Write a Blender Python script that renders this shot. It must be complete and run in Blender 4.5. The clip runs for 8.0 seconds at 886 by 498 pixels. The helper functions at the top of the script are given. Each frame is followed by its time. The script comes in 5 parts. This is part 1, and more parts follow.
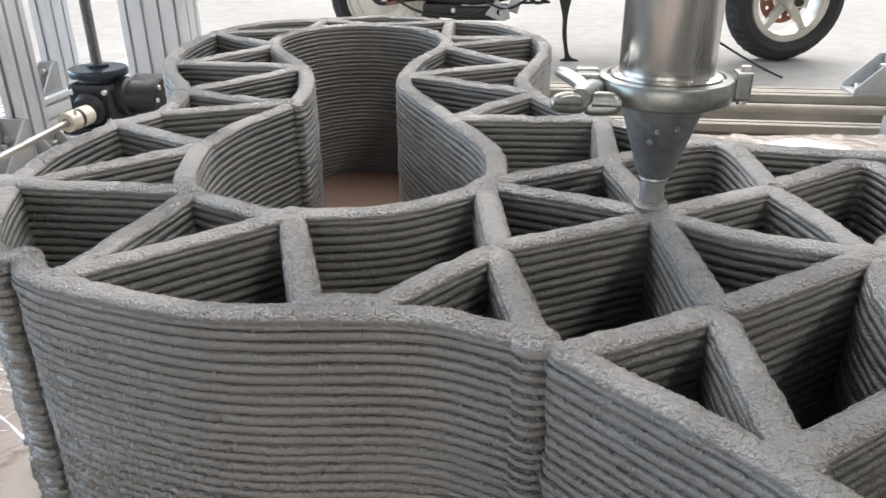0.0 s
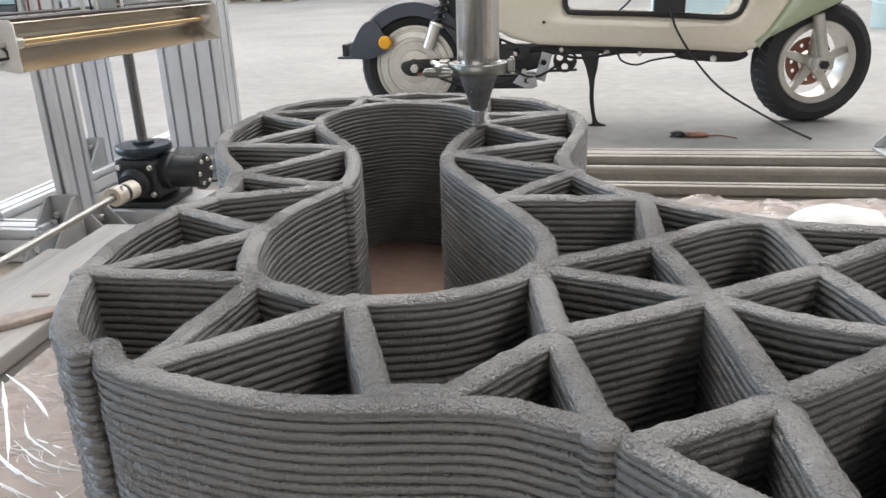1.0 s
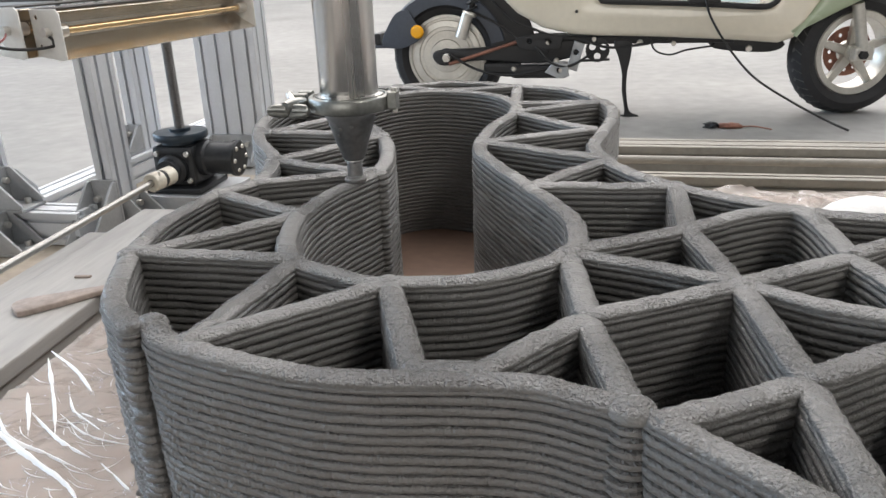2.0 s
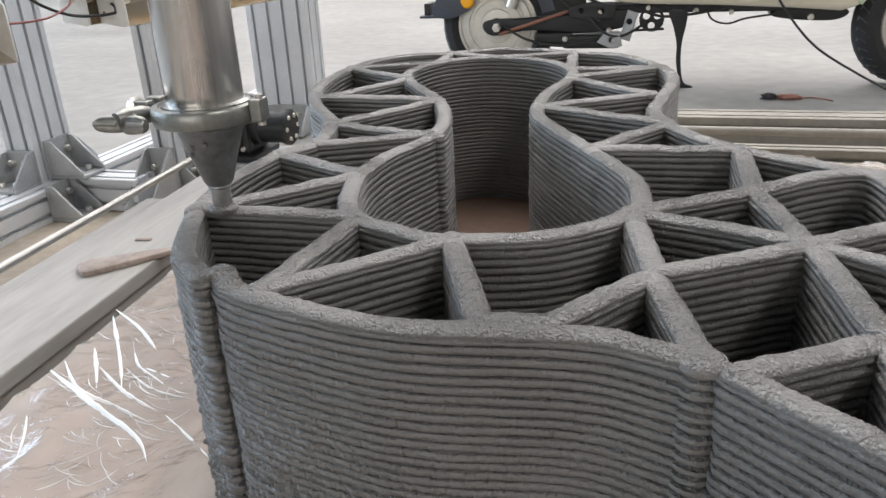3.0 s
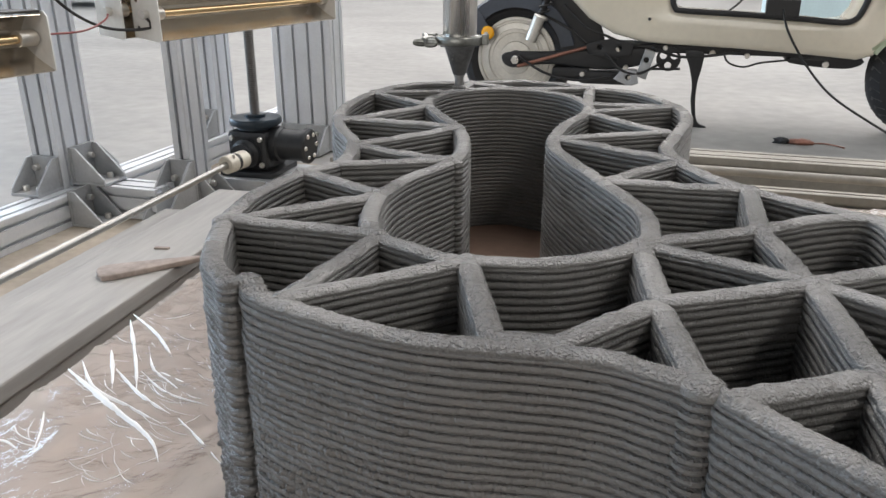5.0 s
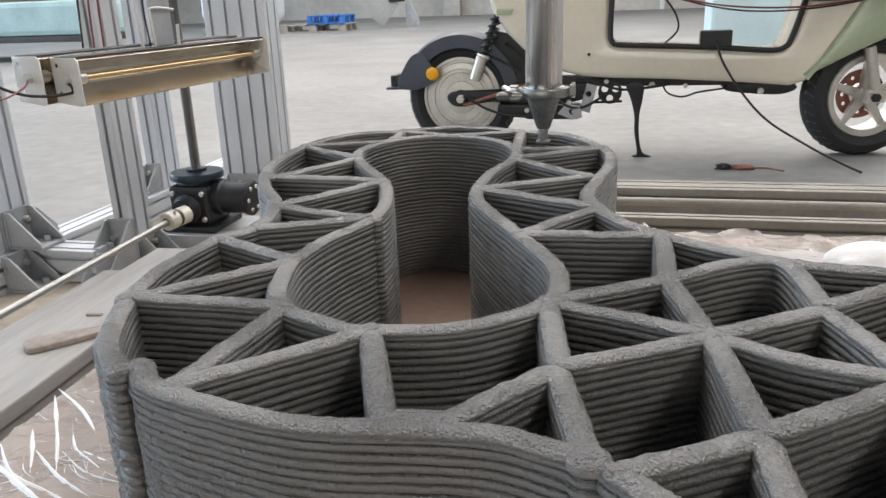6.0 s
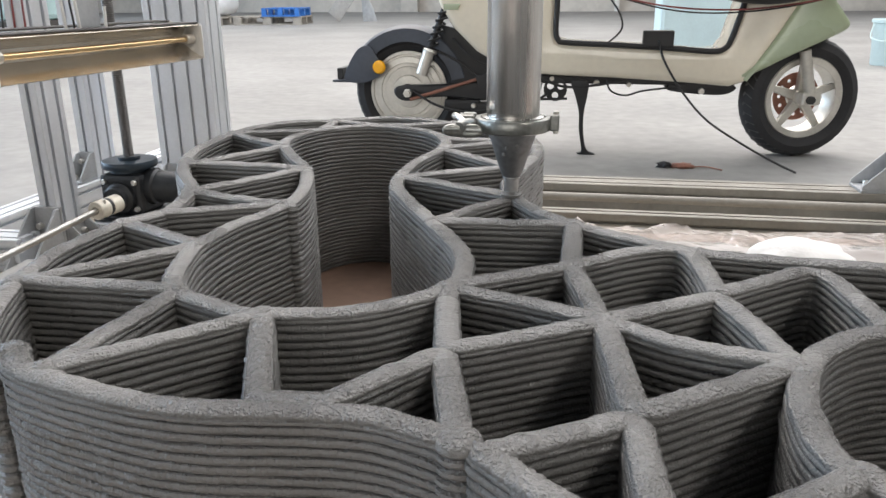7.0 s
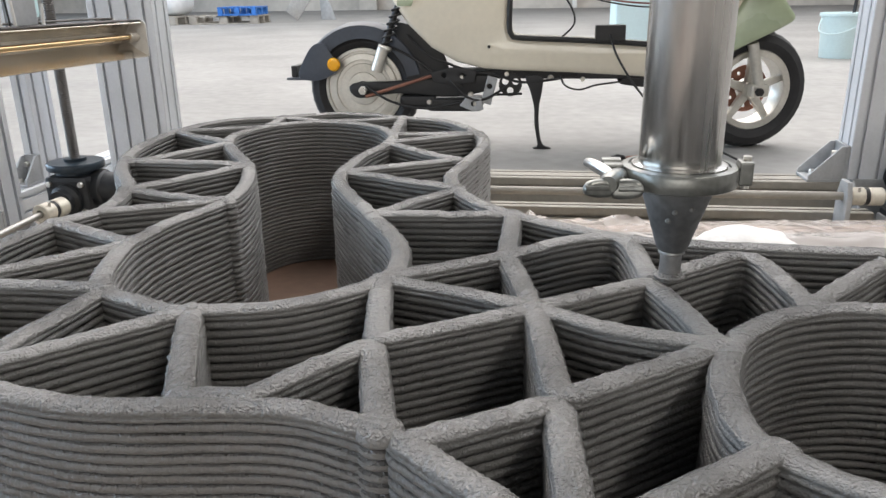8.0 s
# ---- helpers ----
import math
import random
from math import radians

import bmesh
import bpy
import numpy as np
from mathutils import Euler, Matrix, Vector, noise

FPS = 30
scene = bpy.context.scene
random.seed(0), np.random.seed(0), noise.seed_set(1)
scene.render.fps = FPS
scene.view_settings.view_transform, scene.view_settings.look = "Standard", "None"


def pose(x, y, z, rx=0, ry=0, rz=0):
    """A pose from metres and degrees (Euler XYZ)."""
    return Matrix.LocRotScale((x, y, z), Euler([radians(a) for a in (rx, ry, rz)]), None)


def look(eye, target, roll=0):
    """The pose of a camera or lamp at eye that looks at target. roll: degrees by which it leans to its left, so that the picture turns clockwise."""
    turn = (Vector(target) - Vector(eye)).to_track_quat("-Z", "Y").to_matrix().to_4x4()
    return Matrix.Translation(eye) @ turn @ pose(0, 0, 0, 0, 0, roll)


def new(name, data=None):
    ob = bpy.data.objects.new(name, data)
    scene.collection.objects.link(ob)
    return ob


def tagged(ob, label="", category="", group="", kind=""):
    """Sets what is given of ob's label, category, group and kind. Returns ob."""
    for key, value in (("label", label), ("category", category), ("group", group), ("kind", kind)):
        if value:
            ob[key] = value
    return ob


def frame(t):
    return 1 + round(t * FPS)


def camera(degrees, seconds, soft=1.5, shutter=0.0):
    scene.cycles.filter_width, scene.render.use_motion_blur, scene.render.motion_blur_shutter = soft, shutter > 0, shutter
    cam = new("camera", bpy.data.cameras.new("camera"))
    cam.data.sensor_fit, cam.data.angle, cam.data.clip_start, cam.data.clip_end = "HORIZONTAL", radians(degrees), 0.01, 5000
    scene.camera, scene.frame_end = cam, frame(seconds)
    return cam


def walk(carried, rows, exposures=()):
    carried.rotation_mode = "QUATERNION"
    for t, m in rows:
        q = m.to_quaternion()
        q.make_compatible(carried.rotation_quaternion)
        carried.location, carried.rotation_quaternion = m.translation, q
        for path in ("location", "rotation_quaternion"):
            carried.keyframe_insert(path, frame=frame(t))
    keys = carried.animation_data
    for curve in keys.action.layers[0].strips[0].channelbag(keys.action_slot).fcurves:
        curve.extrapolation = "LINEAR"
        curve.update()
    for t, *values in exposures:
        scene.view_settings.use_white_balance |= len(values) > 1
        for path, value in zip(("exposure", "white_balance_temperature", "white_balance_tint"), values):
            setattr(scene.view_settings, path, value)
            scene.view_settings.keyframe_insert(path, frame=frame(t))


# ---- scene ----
cam = camera(60.9, 8.0)
PATH = [
    (0, (0.241, 0.26, 0.476), (-0.001, 2.054, -0.373), -0.4),
    (0.2, (0.242, 0.268, 0.474), (0.033, 2.062, -0.385), -0.3),
    (0.5, (0.235, 0.266, 0.479), (0.019, 2.078, -0.339), -0.6),
    (0.7, (0.234, 0.262, 0.484), (-0.014, 2.088, -0.293), -1.4),
    (1, (0.225, 0.251, 0.495), (-0.092, 2.096, -0.207), -1.9),
    (1.5, (0.223, 0.246, 0.495), (-0.148, 2.085, -0.196), -2.1),
    (2.8, (0.227, 0.226, 0.496), (-0.235, 2.005, -0.291), -2.4),
    (3, (0.214, 0.231, 0.486), (-0.286, 2.003, -0.294), -2.7),
    (3.5, (0.21, 0.223, 0.486), (-0.353, 1.988, -0.265), -2.5),
    (4, (0.211, 0.215, 0.487), (-0.361, 1.99, -0.234), -1.4),
    (4.5, (0.213, 0.209, 0.49), (-0.331, 1.995, -0.226), -0.4),
    (5.8, (0.221, 0.216, 0.492), (-0.268, 2.03, -0.194), -0.5),
    (6, (0.251, 0.232, 0.508), (-0.197, 2.076, -0.125), -2.1),
    (6.2, (0.280, 0.233, 0.507), (-0.125, 2.088, -0.120), -1.2),
    (6.5, (0.286, 0.237, 0.501), (-0.08, 2.102, -0.123), -0.5),
    (7, (0.286, 0.242, 0.497), (-0.048, 2.107, -0.145), -0.4),
    (7.5, (0.289, 0.244, 0.495), (-0.038, 2.107, -0.153), -0.9),
    (8, (0.306, 0.246, 0.492), (0.063, 2.123, -0.156), -0.8),
]
walk(cam, [(t, look(eye, target, roll)) for t, eye, target, roll in PATH], [(0, 1.0, 6550, 10.5), (0.6, 0.85, 6550, 10.5), (1.0, 0.6, 6550, 10.5), (3.4, 0.58, 6550, 10.5), (4.4, 0.44, 6550, 10.5), (6.0, 0.46, 6550, 10.5), (6.6, 0.6, 6550, 10.5), (8, 0.62, 6550, 10.5)])

# ---- world and light ----
world = bpy.data.worlds.new("world")
scene.world = world
world.use_nodes = True
wn = world.node_tree.nodes
sky = wn.new("ShaderNodeTexSky")
sky.sky_type, sky.sun_disc = "NISHITA", False
sky.sun_elevation, sky.sun_rotation = radians(51), radians(-17)
sky.air_density, sky.dust_density, sky.ozone_density = 0.7, 6.0, 0.8
world.node_tree.links.new(sky.outputs[0], wn["Background"].inputs[0])
wn["Background"].inputs[1].default_value = 0.055

def daylight(name, at, target, size, power, colour):
    """Daylight that falls in through an opening of the hall."""
    lamp = new(name, bpy.data.lights.new(name, "AREA"))
    lamp.data.shape, lamp.data.size, lamp.data.size_y = "RECTANGLE", *size
    lamp.data.energy, lamp.data.color = power, colour
    lamp.matrix_world = look(at, target)


# the openings of the hall: (x0, x1, y0, y1) in the roof, (from, to, z0, z1) in a wall
ROOF, EAST, WEST, SOUTH, NORTH = 6.4, 15.0, -16.0, -11.0, 22.6
SKYLIGHT, LONG_SKYLIGHT = (4.3, 6.5, -4.2, -1.6), (-8.0, 9.0, 1.4, 16.4)
WEST_WINDOW, SOUTH_DOOR = (-6.0, 15.0, 1.1, 5.3), (-6.0, 3.0, 0.6, 4.6)
daylight("skylight_daylight", (5.4, -2.9, ROOF + 0.02), (5.4, -2.9, 0), (2.2, 2.6), 185, (1.0, 0.95, 0.88))
daylight("long_skylight_daylight", (0.5, 8.9, ROOF + 0.02), (0.5, 8.9, 0), (17.0, 15.0), 1540, (0.98, 0.99, 1.0))
daylight("window_daylight", (WEST - 0.1, 4.5, 3.2), (0, 4.5, 3.2), (21.0, 4.2), 1650, (0.62, 0.80, 1.0))
daylight("door_daylight", (-1.5, SOUTH - 0.1, 2.6), (-1.5, 0, 2.6), (9.0, 4.0), 200, (1.0, 0.95, 0.88))

# ---- materials ----
def material(name, base, rough=0.6, metal=0.0, var=0.15, scale=8.0, fine=90.0, bump=0.15, dist=0.002, coat=0.0, per_piece=0.0, tint=None, rough_var=0.1, stretch=None):
    """Principled surface with colour drift at two scales, roughness drift and fine relief."""
    m = bpy.data.materials.new(name)
    m.use_nodes = True
    n, l = m.node_tree.nodes, m.node_tree.links
    p = n["Principled BSDF"]
    p.inputs["Roughness"].default_value, p.inputs["Metallic"].default_value = rough, metal
    p.inputs["Coat Weight"].default_value = coat
    co = n.new("ShaderNodeTexCoord")
    big, small = n.new("ShaderNodeTexNoise"), n.new("ShaderNodeTexNoise")
    for t, s, d in ((big, scale, 4.0), (small, fine, 5.0)):
        t.inputs["Scale"].default_value, t.inputs["Detail"].default_value = s, d
        if stretch:
            mp = n.new("ShaderNodeMapping")
            mp.inputs["Scale"].default_value = stretch
            l.new(co.outputs["Object"], mp.inputs["Vector"])
            l.new(mp.outputs[0], t.inputs["Vector"])
        else:
            l.new(co.outputs["Object"], t.inputs["Vector"])
    mix = n.new("ShaderNodeMix")
    mix.data_type, mix.blend_type = "RGBA", "MIX"
    dark = [c * (1 - var) for c in base]
    light = tint or [min(1, c * (1 + var)) for c in base]
    mix.inputs["A"].default_value, mix.inputs["B"].default_value = (*dark, 1), (*light, 1)
    add = n.new("ShaderNodeMath")
    add.operation = "MULTIPLY_ADD"
    add.inputs[1].default_value = 0.5
    ramp = n.new("ShaderNodeMapRange")
    ramp.inputs["From Min"].default_value, ramp.inputs["From Max"].default_value = 0.55, 0.95
    half = n.new("ShaderNodeMath")
    half.operation = "MULTIPLY"
    half.inputs[1].default_value = 1.0
    l.new(big.outputs["Fac"], half.inputs[0])
    l.new(small.outputs["Fac"], add.inputs[0])
    l.new(half.outputs[0], add.inputs[2])
    l.new(add.outputs[0], ramp.inputs["Value"])
    l.new(ramp.outputs[0], mix.inputs["Factor"])
    out = mix.outputs["Result"]
    if per_piece:
        info, hsv, mr = n.new("ShaderNodeObjectInfo"), n.new("ShaderNodeHueSaturation"), n.new("ShaderNodeMapRange")
        mr.inputs["To Min"].default_value, mr.inputs["To Max"].default_value = 1 - per_piece, 1 + per_piece
        l.new(info.outputs["Random"], mr.inputs["Value"])
        l.new(mr.outputs[0], hsv.inputs["Value"])
        l.new(out, hsv.inputs["Color"])
        out = hsv.outputs[0]
    l.new(out, p.inputs["Base Color"])
    rr = n.new("ShaderNodeMapRange")
    rr.inputs["To Min"].default_value, rr.inputs["To Max"].default_value = max(0.03, rough - rough_var), min(1, rough + rough_var)
    l.new(big.outputs["Fac"], rr.inputs["Value"])
    l.new(rr.outputs[0], p.inputs["Roughness"])
    if bump:
        b = n.new("ShaderNodeBump")
        b.inputs["Strength"].default_value, b.inputs["Distance"].default_value = bump, dist
        l.new(small.outputs["Fac"], b.inputs["Height"])
        l.new(b.outputs[0], p.inputs["Normal"])
    return m


def glass_film(name, haziness, haze_colour):
    """Clear plastic film: mostly see-through with a sharp sheen on its folds."""
    m = bpy.data.materials.new(name)
    m.use_nodes = True
    n, l = m.node_tree.nodes, m.node_tree.links
    n.remove(n["Principled BSDF"])
    clear, gloss, mix, bump, tex, co = (n.new(k) for k in ("ShaderNodeBsdfTransparent", "ShaderNodeBsdfGlossy", "ShaderNodeMixShader", "ShaderNodeBump", "ShaderNodeTexNoise", "ShaderNodeTexCoord"))
    fres = n.new("ShaderNodeFresnel")
    fres.inputs["IOR"].default_value = 1.5
    clear.inputs[0].default_value = (0.93, 0.93, 0.94, 1)
    gloss.inputs["Roughness"].default_value = 0.16
    tex.inputs["Scale"].default_value, tex.inputs["Detail"].default_value, tex.inputs["Distortion"].default_value = 14, 6, 1.5
    bump.inputs["Strength"].default_value, bump.inputs["Distance"].default_value = 0.8, 0.012
    l.new(co.outputs["Object"], tex.inputs["Vector"])
    l.new(tex.outputs["Fac"], bump.inputs["Height"])
    l.new(bump.outputs[0], gloss.inputs["Normal"])
    l.new(bump.outputs[0], fres.inputs["Normal"])
    haze, veil = n.new("ShaderNodeBsdfDiffuse"), n.new("ShaderNodeMixShader")
    haze.inputs[0].default_value, veil.inputs[0].default_value = (*haze_colour, 1), haziness
    l.new(clear.outputs[0], veil.inputs[1])
    l.new(haze.outputs[0], veil.inputs[2])
    l.new(fres.outputs[0], mix.inputs[0])
    l.new(veil.outputs[0], mix.inputs[1])
    l.new(gloss.outputs[0], mix.inputs[2])
    l.new(mix.outputs[0], n["Material Output"].inputs["Surface"])
    return m


CONCRETE = material("printed_concrete", (0.156, 0.152, 0.147), 0.37, var=0.20, scale=9, fine=720, bump=0.85, dist=0.0015)


def crown_relief(m):
    """Torn, lumpy relief where the nozzle dragged over the upper faces, in uneven patches."""
    n, l = m.node_tree.nodes, m.node_tree.links
    p = n["Principled BSDF"]
    fine = p.inputs["Normal"].links[0].from_node
    co, geo, sep = n.new("ShaderNodeTexCoord"), n.new("ShaderNodeNewGeometry"), n.new("ShaderNodeSeparateXYZ")
    lump, patch, bump = n.new("ShaderNodeTexNoise"), n.new("ShaderNodeTexNoise"), n.new("ShaderNodeBump")
    lump.inputs["Scale"].default_value, lump.inputs["Detail"].default_value, lump.inputs["Distortion"].default_value = 480, 5, 0.5
    patch.inputs["Scale"].default_value, patch.inputs["Detail"].default_value = 14, 2
    up, mask, mul = n.new("ShaderNodeMapRange"), n.new("ShaderNodeMapRange"), n.new("ShaderNodeMath")
    up.inputs["From Min"].default_value, up.inputs["From Max"].default_value = 0.35, 0.8
    mask.inputs["From Min"].default_value, mask.inputs["From Max"].default_value = 0.40, 0.62
    mask.inputs["To Min"].default_value, mask.inputs["To Max"].default_value = 0.5, 1.0
    mul.operation = "MULTIPLY"
    for t in (lump, patch):
        l.new(co.outputs["Object"], t.inputs["Vector"])
    l.new(geo.outputs["Normal"], sep.inputs[0])
    l.new(sep.outputs[2], up.inputs["Value"])
    l.new(patch.outputs["Fac"], mask.inputs["Value"])
    l.new(up.outputs[0], mul.inputs[0])
    l.new(mask.outputs[0], mul.inputs[1])
    l.new(mul.outputs[0], bump.inputs["Strength"])
    bump.inputs["Distance"].default_value = 0.0052
    l.new(lump.outputs["Fac"], bump.inputs["Height"])
    l.new(fine.outputs[0], bump.inputs["Normal"])
    l.new(bump.outputs[0], p.inputs["Normal"])
    # damp sheen in the torn patches
    damp, old = n.new("ShaderNodeMapRange"), p.inputs["Roughness"].links[0].from_socket
    damp.inputs["To Min"].default_value, damp.inputs["To Max"].default_value = 1.0, 0.58
    wet = n.new("ShaderNodeMath")
    wet.operation = "MULTIPLY"
    l.new(mul.outputs[0], damp.inputs["Value"])
    l.new(damp.outputs[0], wet.inputs[0])
    l.new(old, wet.inputs[1])
    l.new(wet.outputs[0], p.inputs["Roughness"])


crown_relief(CONCRETE)
CONCRETE.node_tree.nodes["Principled BSDF"].inputs["Specular IOR Level"].default_value = 0.95
STEEL = material("brushed_steel", (0.60, 0.59, 0.57), 0.26, 1.0, var=0.14, scale=60, fine=260, bump=0.25, dist=0.0008, stretch=(1, 1, 0.012), rough_var=0.2)
CLAMP = material("cast_clamp", (0.27, 0.275, 0.26), 0.36, 0.85, var=0.25, scale=30, fine=260, bump=0.2, dist=0.0008)
TIP = material("worn_steel_tip", (0.42, 0.42, 0.42), 0.38, 0.7, var=0.2, scale=60, fine=260, bump=0.15, dist=0.0005)
DROP = material("dried_splash", (0.19, 0.19, 0.185), 0.7, var=0.2, scale=60, fine=260, bump=0.15, dist=0.0005)
CONE = material("dusty_cone", (0.20, 0.205, 0.21), 0.5, 0.5, var=0.3, scale=35, fine=220, bump=0.2, dist=0.0006)
ALU = material("anodised_aluminium", (0.70, 0.72, 0.75), 0.42, 0.35, var=0.06, scale=6, fine=160, bump=0.04, dist=0.0005)
BRACKET = material("cast_bracket", (0.42, 0.43, 0.44), 0.5, 0.4, var=0.12, scale=18, fine=160, bump=0.1, dist=0.0008)
SHAFT = material("ground_shaft", (0.42, 0.41, 0.39), 0.36, 0.9, var=0.05, scale=20, fine=200, bump=0.03, dist=0.0003)
SCREW = material("oily_screw", (0.16, 0.155, 0.15), 0.4, 0.8, var=0.2, scale=20, fine=200, bump=0.1, dist=0.0005)
BLACK_IRON = material("black_gearbox", (0.022, 0.024, 0.027), 0.42, 0.2, var=0.3, scale=22, fine=150, bump=0.2, dist=0.001)
BLUE_DISC = material("blue_black_flange", (0.020, 0.032, 0.045), 0.35, 0.3, var=0.2, scale=22, fine=150, bump=0.1, dist=0.001)
BOLT = material("zinc_bolt", (0.72, 0.70, 0.66), 0.3, 0.9, var=0.1, scale=40, fine=200, bump=0.0)
CREAM_JAW = material("cream_coupling", (0.62, 0.58, 0.50), 0.45, 0.3, var=0.15, scale=30, fine=160, bump=0.1, dist=0.0006)
DUSTY_ALU = material("dust_dulled_aluminium", (0.32, 0.30, 0.265), 0.62, 0.15, var=0.16, scale=9, fine=90, bump=0.15, dist=0.0008)
DUSTY = material("dust_covered_beam", (0.37, 0.355, 0.335), 0.75, 0.0, var=0.15, scale=26, fine=120, bump=0.3, dist=0.0012, stretch=(1, 0.14, 1))
PLY = material("brown_plywood", (0.25, 0.155, 0.11), 0.6, var=0.2, scale=5, fine=60, bump=0.12, dist=0.001)
TAN = material("tan_boards", (0.37, 0.32, 0.26), 0.75, var=0.2, scale=5, fine=60, bump=0.2, dist=0.001)
WOOD = material("dusty_wood", (0.33, 0.27, 0.235), 0.7, var=0.25, scale=30, fine=160, bump=0.25, dist=0.001)
FLOOR = material("pale_concrete_floor", (0.245, 0.238, 0.226), 0.6, var=0.24, scale=1.3, fine=16, bump=0.12, dist=0.002, rough_var=0.2)
WALL = material("plastered_wall", (0.52, 0.48, 0.43), 0.85, var=0.18, scale=0.7, fine=6, bump=0.1, dist=0.004)
ROOFING = material("roof_sheet", (0.26, 0.27, 0.28), 0.6, var=0.1, scale=0.7, fine=6, bump=0.1, dist=0.004)
FILM = glass_film("clear_film", 0.34, (0.82, 0.72, 0.65))
SLACK = glass_film("hazy_film", 0.45, (0.80, 0.76, 0.73))
# white base colour stands in for the highlights along the clear film's creases
FOLD_SHEEN = material("film_fold_sheen", (0.82, 0.82, 0.82), 0.3, var=0.05, scale=20, fine=120, bump=0.1, dist=0.001)
POWDER = material("white_powder", (0.70, 0.69, 0.68), 0.9, var=0.06, scale=30, fine=200, bump=0.3, dist=0.002)
GOLD = material("gold_lamp_tube", (0.74, 0.54, 0.30), 0.2, 1.0, var=0.1, scale=15, fine=100, bump=0.0)
REFLECTOR = material("lamp_reflector", (0.68, 0.63, 0.56), 0.24, 1.0, var=0.1, scale=10, fine=90, bump=0.05, dist=0.0005)
WHITE_TIN = material("white_end_plate", (0.74, 0.73, 0.70), 0.4, 0.3, var=0.08, scale=20, fine=120, bump=0.05, dist=0.0005)
CERAMIC = material("lamp_end_cap", (0.60, 0.56, 0.50), 0.35, 0.7, var=0.1, scale=30, fine=100, bump=0.05, dist=0.0005)
CABLE = material("black_cable", (0.02, 0.02, 0.02), 0.5, var=0.2, scale=20, fine=100, bump=0.0)
RED_WIRE = material("red_wire", (0.22, 0.05, 0.045), 0.5, var=0.2, scale=20, fine=100, bump=0.0)
CREAM = material("cream_paint", (0.80, 0.735, 0.60), 0.18, var=0.05, scale=4, fine=60, bump=0.02, dist=0.0005, coat=0.6)
SAGE = material("sage_green_paint", (0.36, 0.42, 0.28), 0.28, var=0.06, scale=4, fine=60, bump=0.02, dist=0.0005, coat=0.6)
DUSTY_RUBBER = material("dusty_rubber", (0.075, 0.073, 0.070), 0.85, var=0.3, scale=14, fine=90, bump=0.2, dist=0.001)
TYRE = material("tyre_rubber", (0.022, 0.022, 0.024), 0.75, var=0.25, scale=12, fine=90, bump=0.3, dist=0.001)
HUB = material("hub_alloy", (0.62, 0.60, 0.55), 0.38, 0.7, var=0.12, scale=14, fine=110, bump=0.1, dist=0.0005)
FENDER = material("slate_fender", (0.055, 0.065, 0.085), 0.45, var=0.15, scale=8, fine=90, bump=0.08, dist=0.0005)
BLACK = material("black_frame", (0.018, 0.018, 0.019), 0.5, var=0.25, scale=14, fine=120, bump=0.1, dist=0.001)
ORANGE = material("orange_reflector", (0.95, 0.45, 0.02), 0.25, var=0.06, scale=40, fine=200, bump=0.1, dist=0.001)
COPPER = material("rusty_arm", (0.30, 0.14, 0.10), 0.55, 0.3, var=0.25, scale=20, fine=140, bump=0.1, dist=0.001)
PALE_BLUE = material("pale_blue_plastic", (0.58, 0.72, 0.74), 0.45, var=0.06, scale=5, fine=60, bump=0.04, dist=0.001)
BLUE = material("blue_plastic", (0.03, 0.16, 0.50), 0.45, var=0.15, scale=5, fine=60, bump=0.05, dist=0.001)
GREY_WOOD = material("grey_pallet_wood", (0.34, 0.31, 0.27), 0.8, var=0.2, scale=6, fine=50, bump=0.2, dist=0.002)
SACK = material("white_woven_sack", (0.76, 0.77, 0.78), 0.6, var=0.08, scale=4, fine=40, bump=0.2, dist=0.003)
DARK_METAL = material("dark_machine", (0.07, 0.065, 0.06), 0.6, 0.3, var=0.3, scale=4, fine=40, bump=0.1, dist=0.002)
TARP = material("pale_teal_tarp", (0.40, 0.55, 0.55), 0.6, var=0.12, scale=3, fine=40, bump=0.1, dist=0.002)

# ---- builders ----
def part(name, data, mat, parent=None, label=""):
    """Links a bmesh or a mesh as one mesh object under a thing or a part."""
    if isinstance(data, bmesh.types.BMesh):
        me = bpy.data.meshes.new(name)
        data.to_mesh(me)
        data.free()
    else:
        me = data
    me.materials.clear()
    me.materials.append(mat)
    ob = new(name, me)
    ob.parent = parent
    if label:
        tagged(ob, label)
    return ob


def thing(name, label, category, at=(0, 0, 0), rz=0, group="", kind=""):
    ob = new(name)
    ob.empty_display_size = 0.05
    ob.matrix_basis = pose(*at, 0, 0, rz)
    return tagged(ob, label, category, group, kind)


def smooth(bm, angle=35):
    for f in bm.faces:
        f.smooth = True
    for e in bm.edges:
        if len(e.link_faces) == 2 and e.calc_face_angle(0) > radians(angle):
            e.smooth = False
    return bm


def box(x0, x1, y0, y1, z0, z1, bevel=0.0, bm=None):
    bm = bm or bmesh.new()
    r = bmesh.ops.create_cube(bm, size=1)
    m = Matrix.Translation(((x0 + x1) / 2, (y0 + y1) / 2, (z0 + z1) / 2)) @ Matrix.Diagonal((abs(x1 - x0), abs(y1 - y0), abs(z1 - z0), 1))
    bmesh.ops.transform(bm, matrix=m, verts=r["verts"])
    if bevel:
        es = list({e for v in r["verts"] for e in v.link_edges})
        bmesh.ops.bevel(bm, geom=es, offset=bevel, segments=2, affect="EDGES", profile=0.6)
    return bm


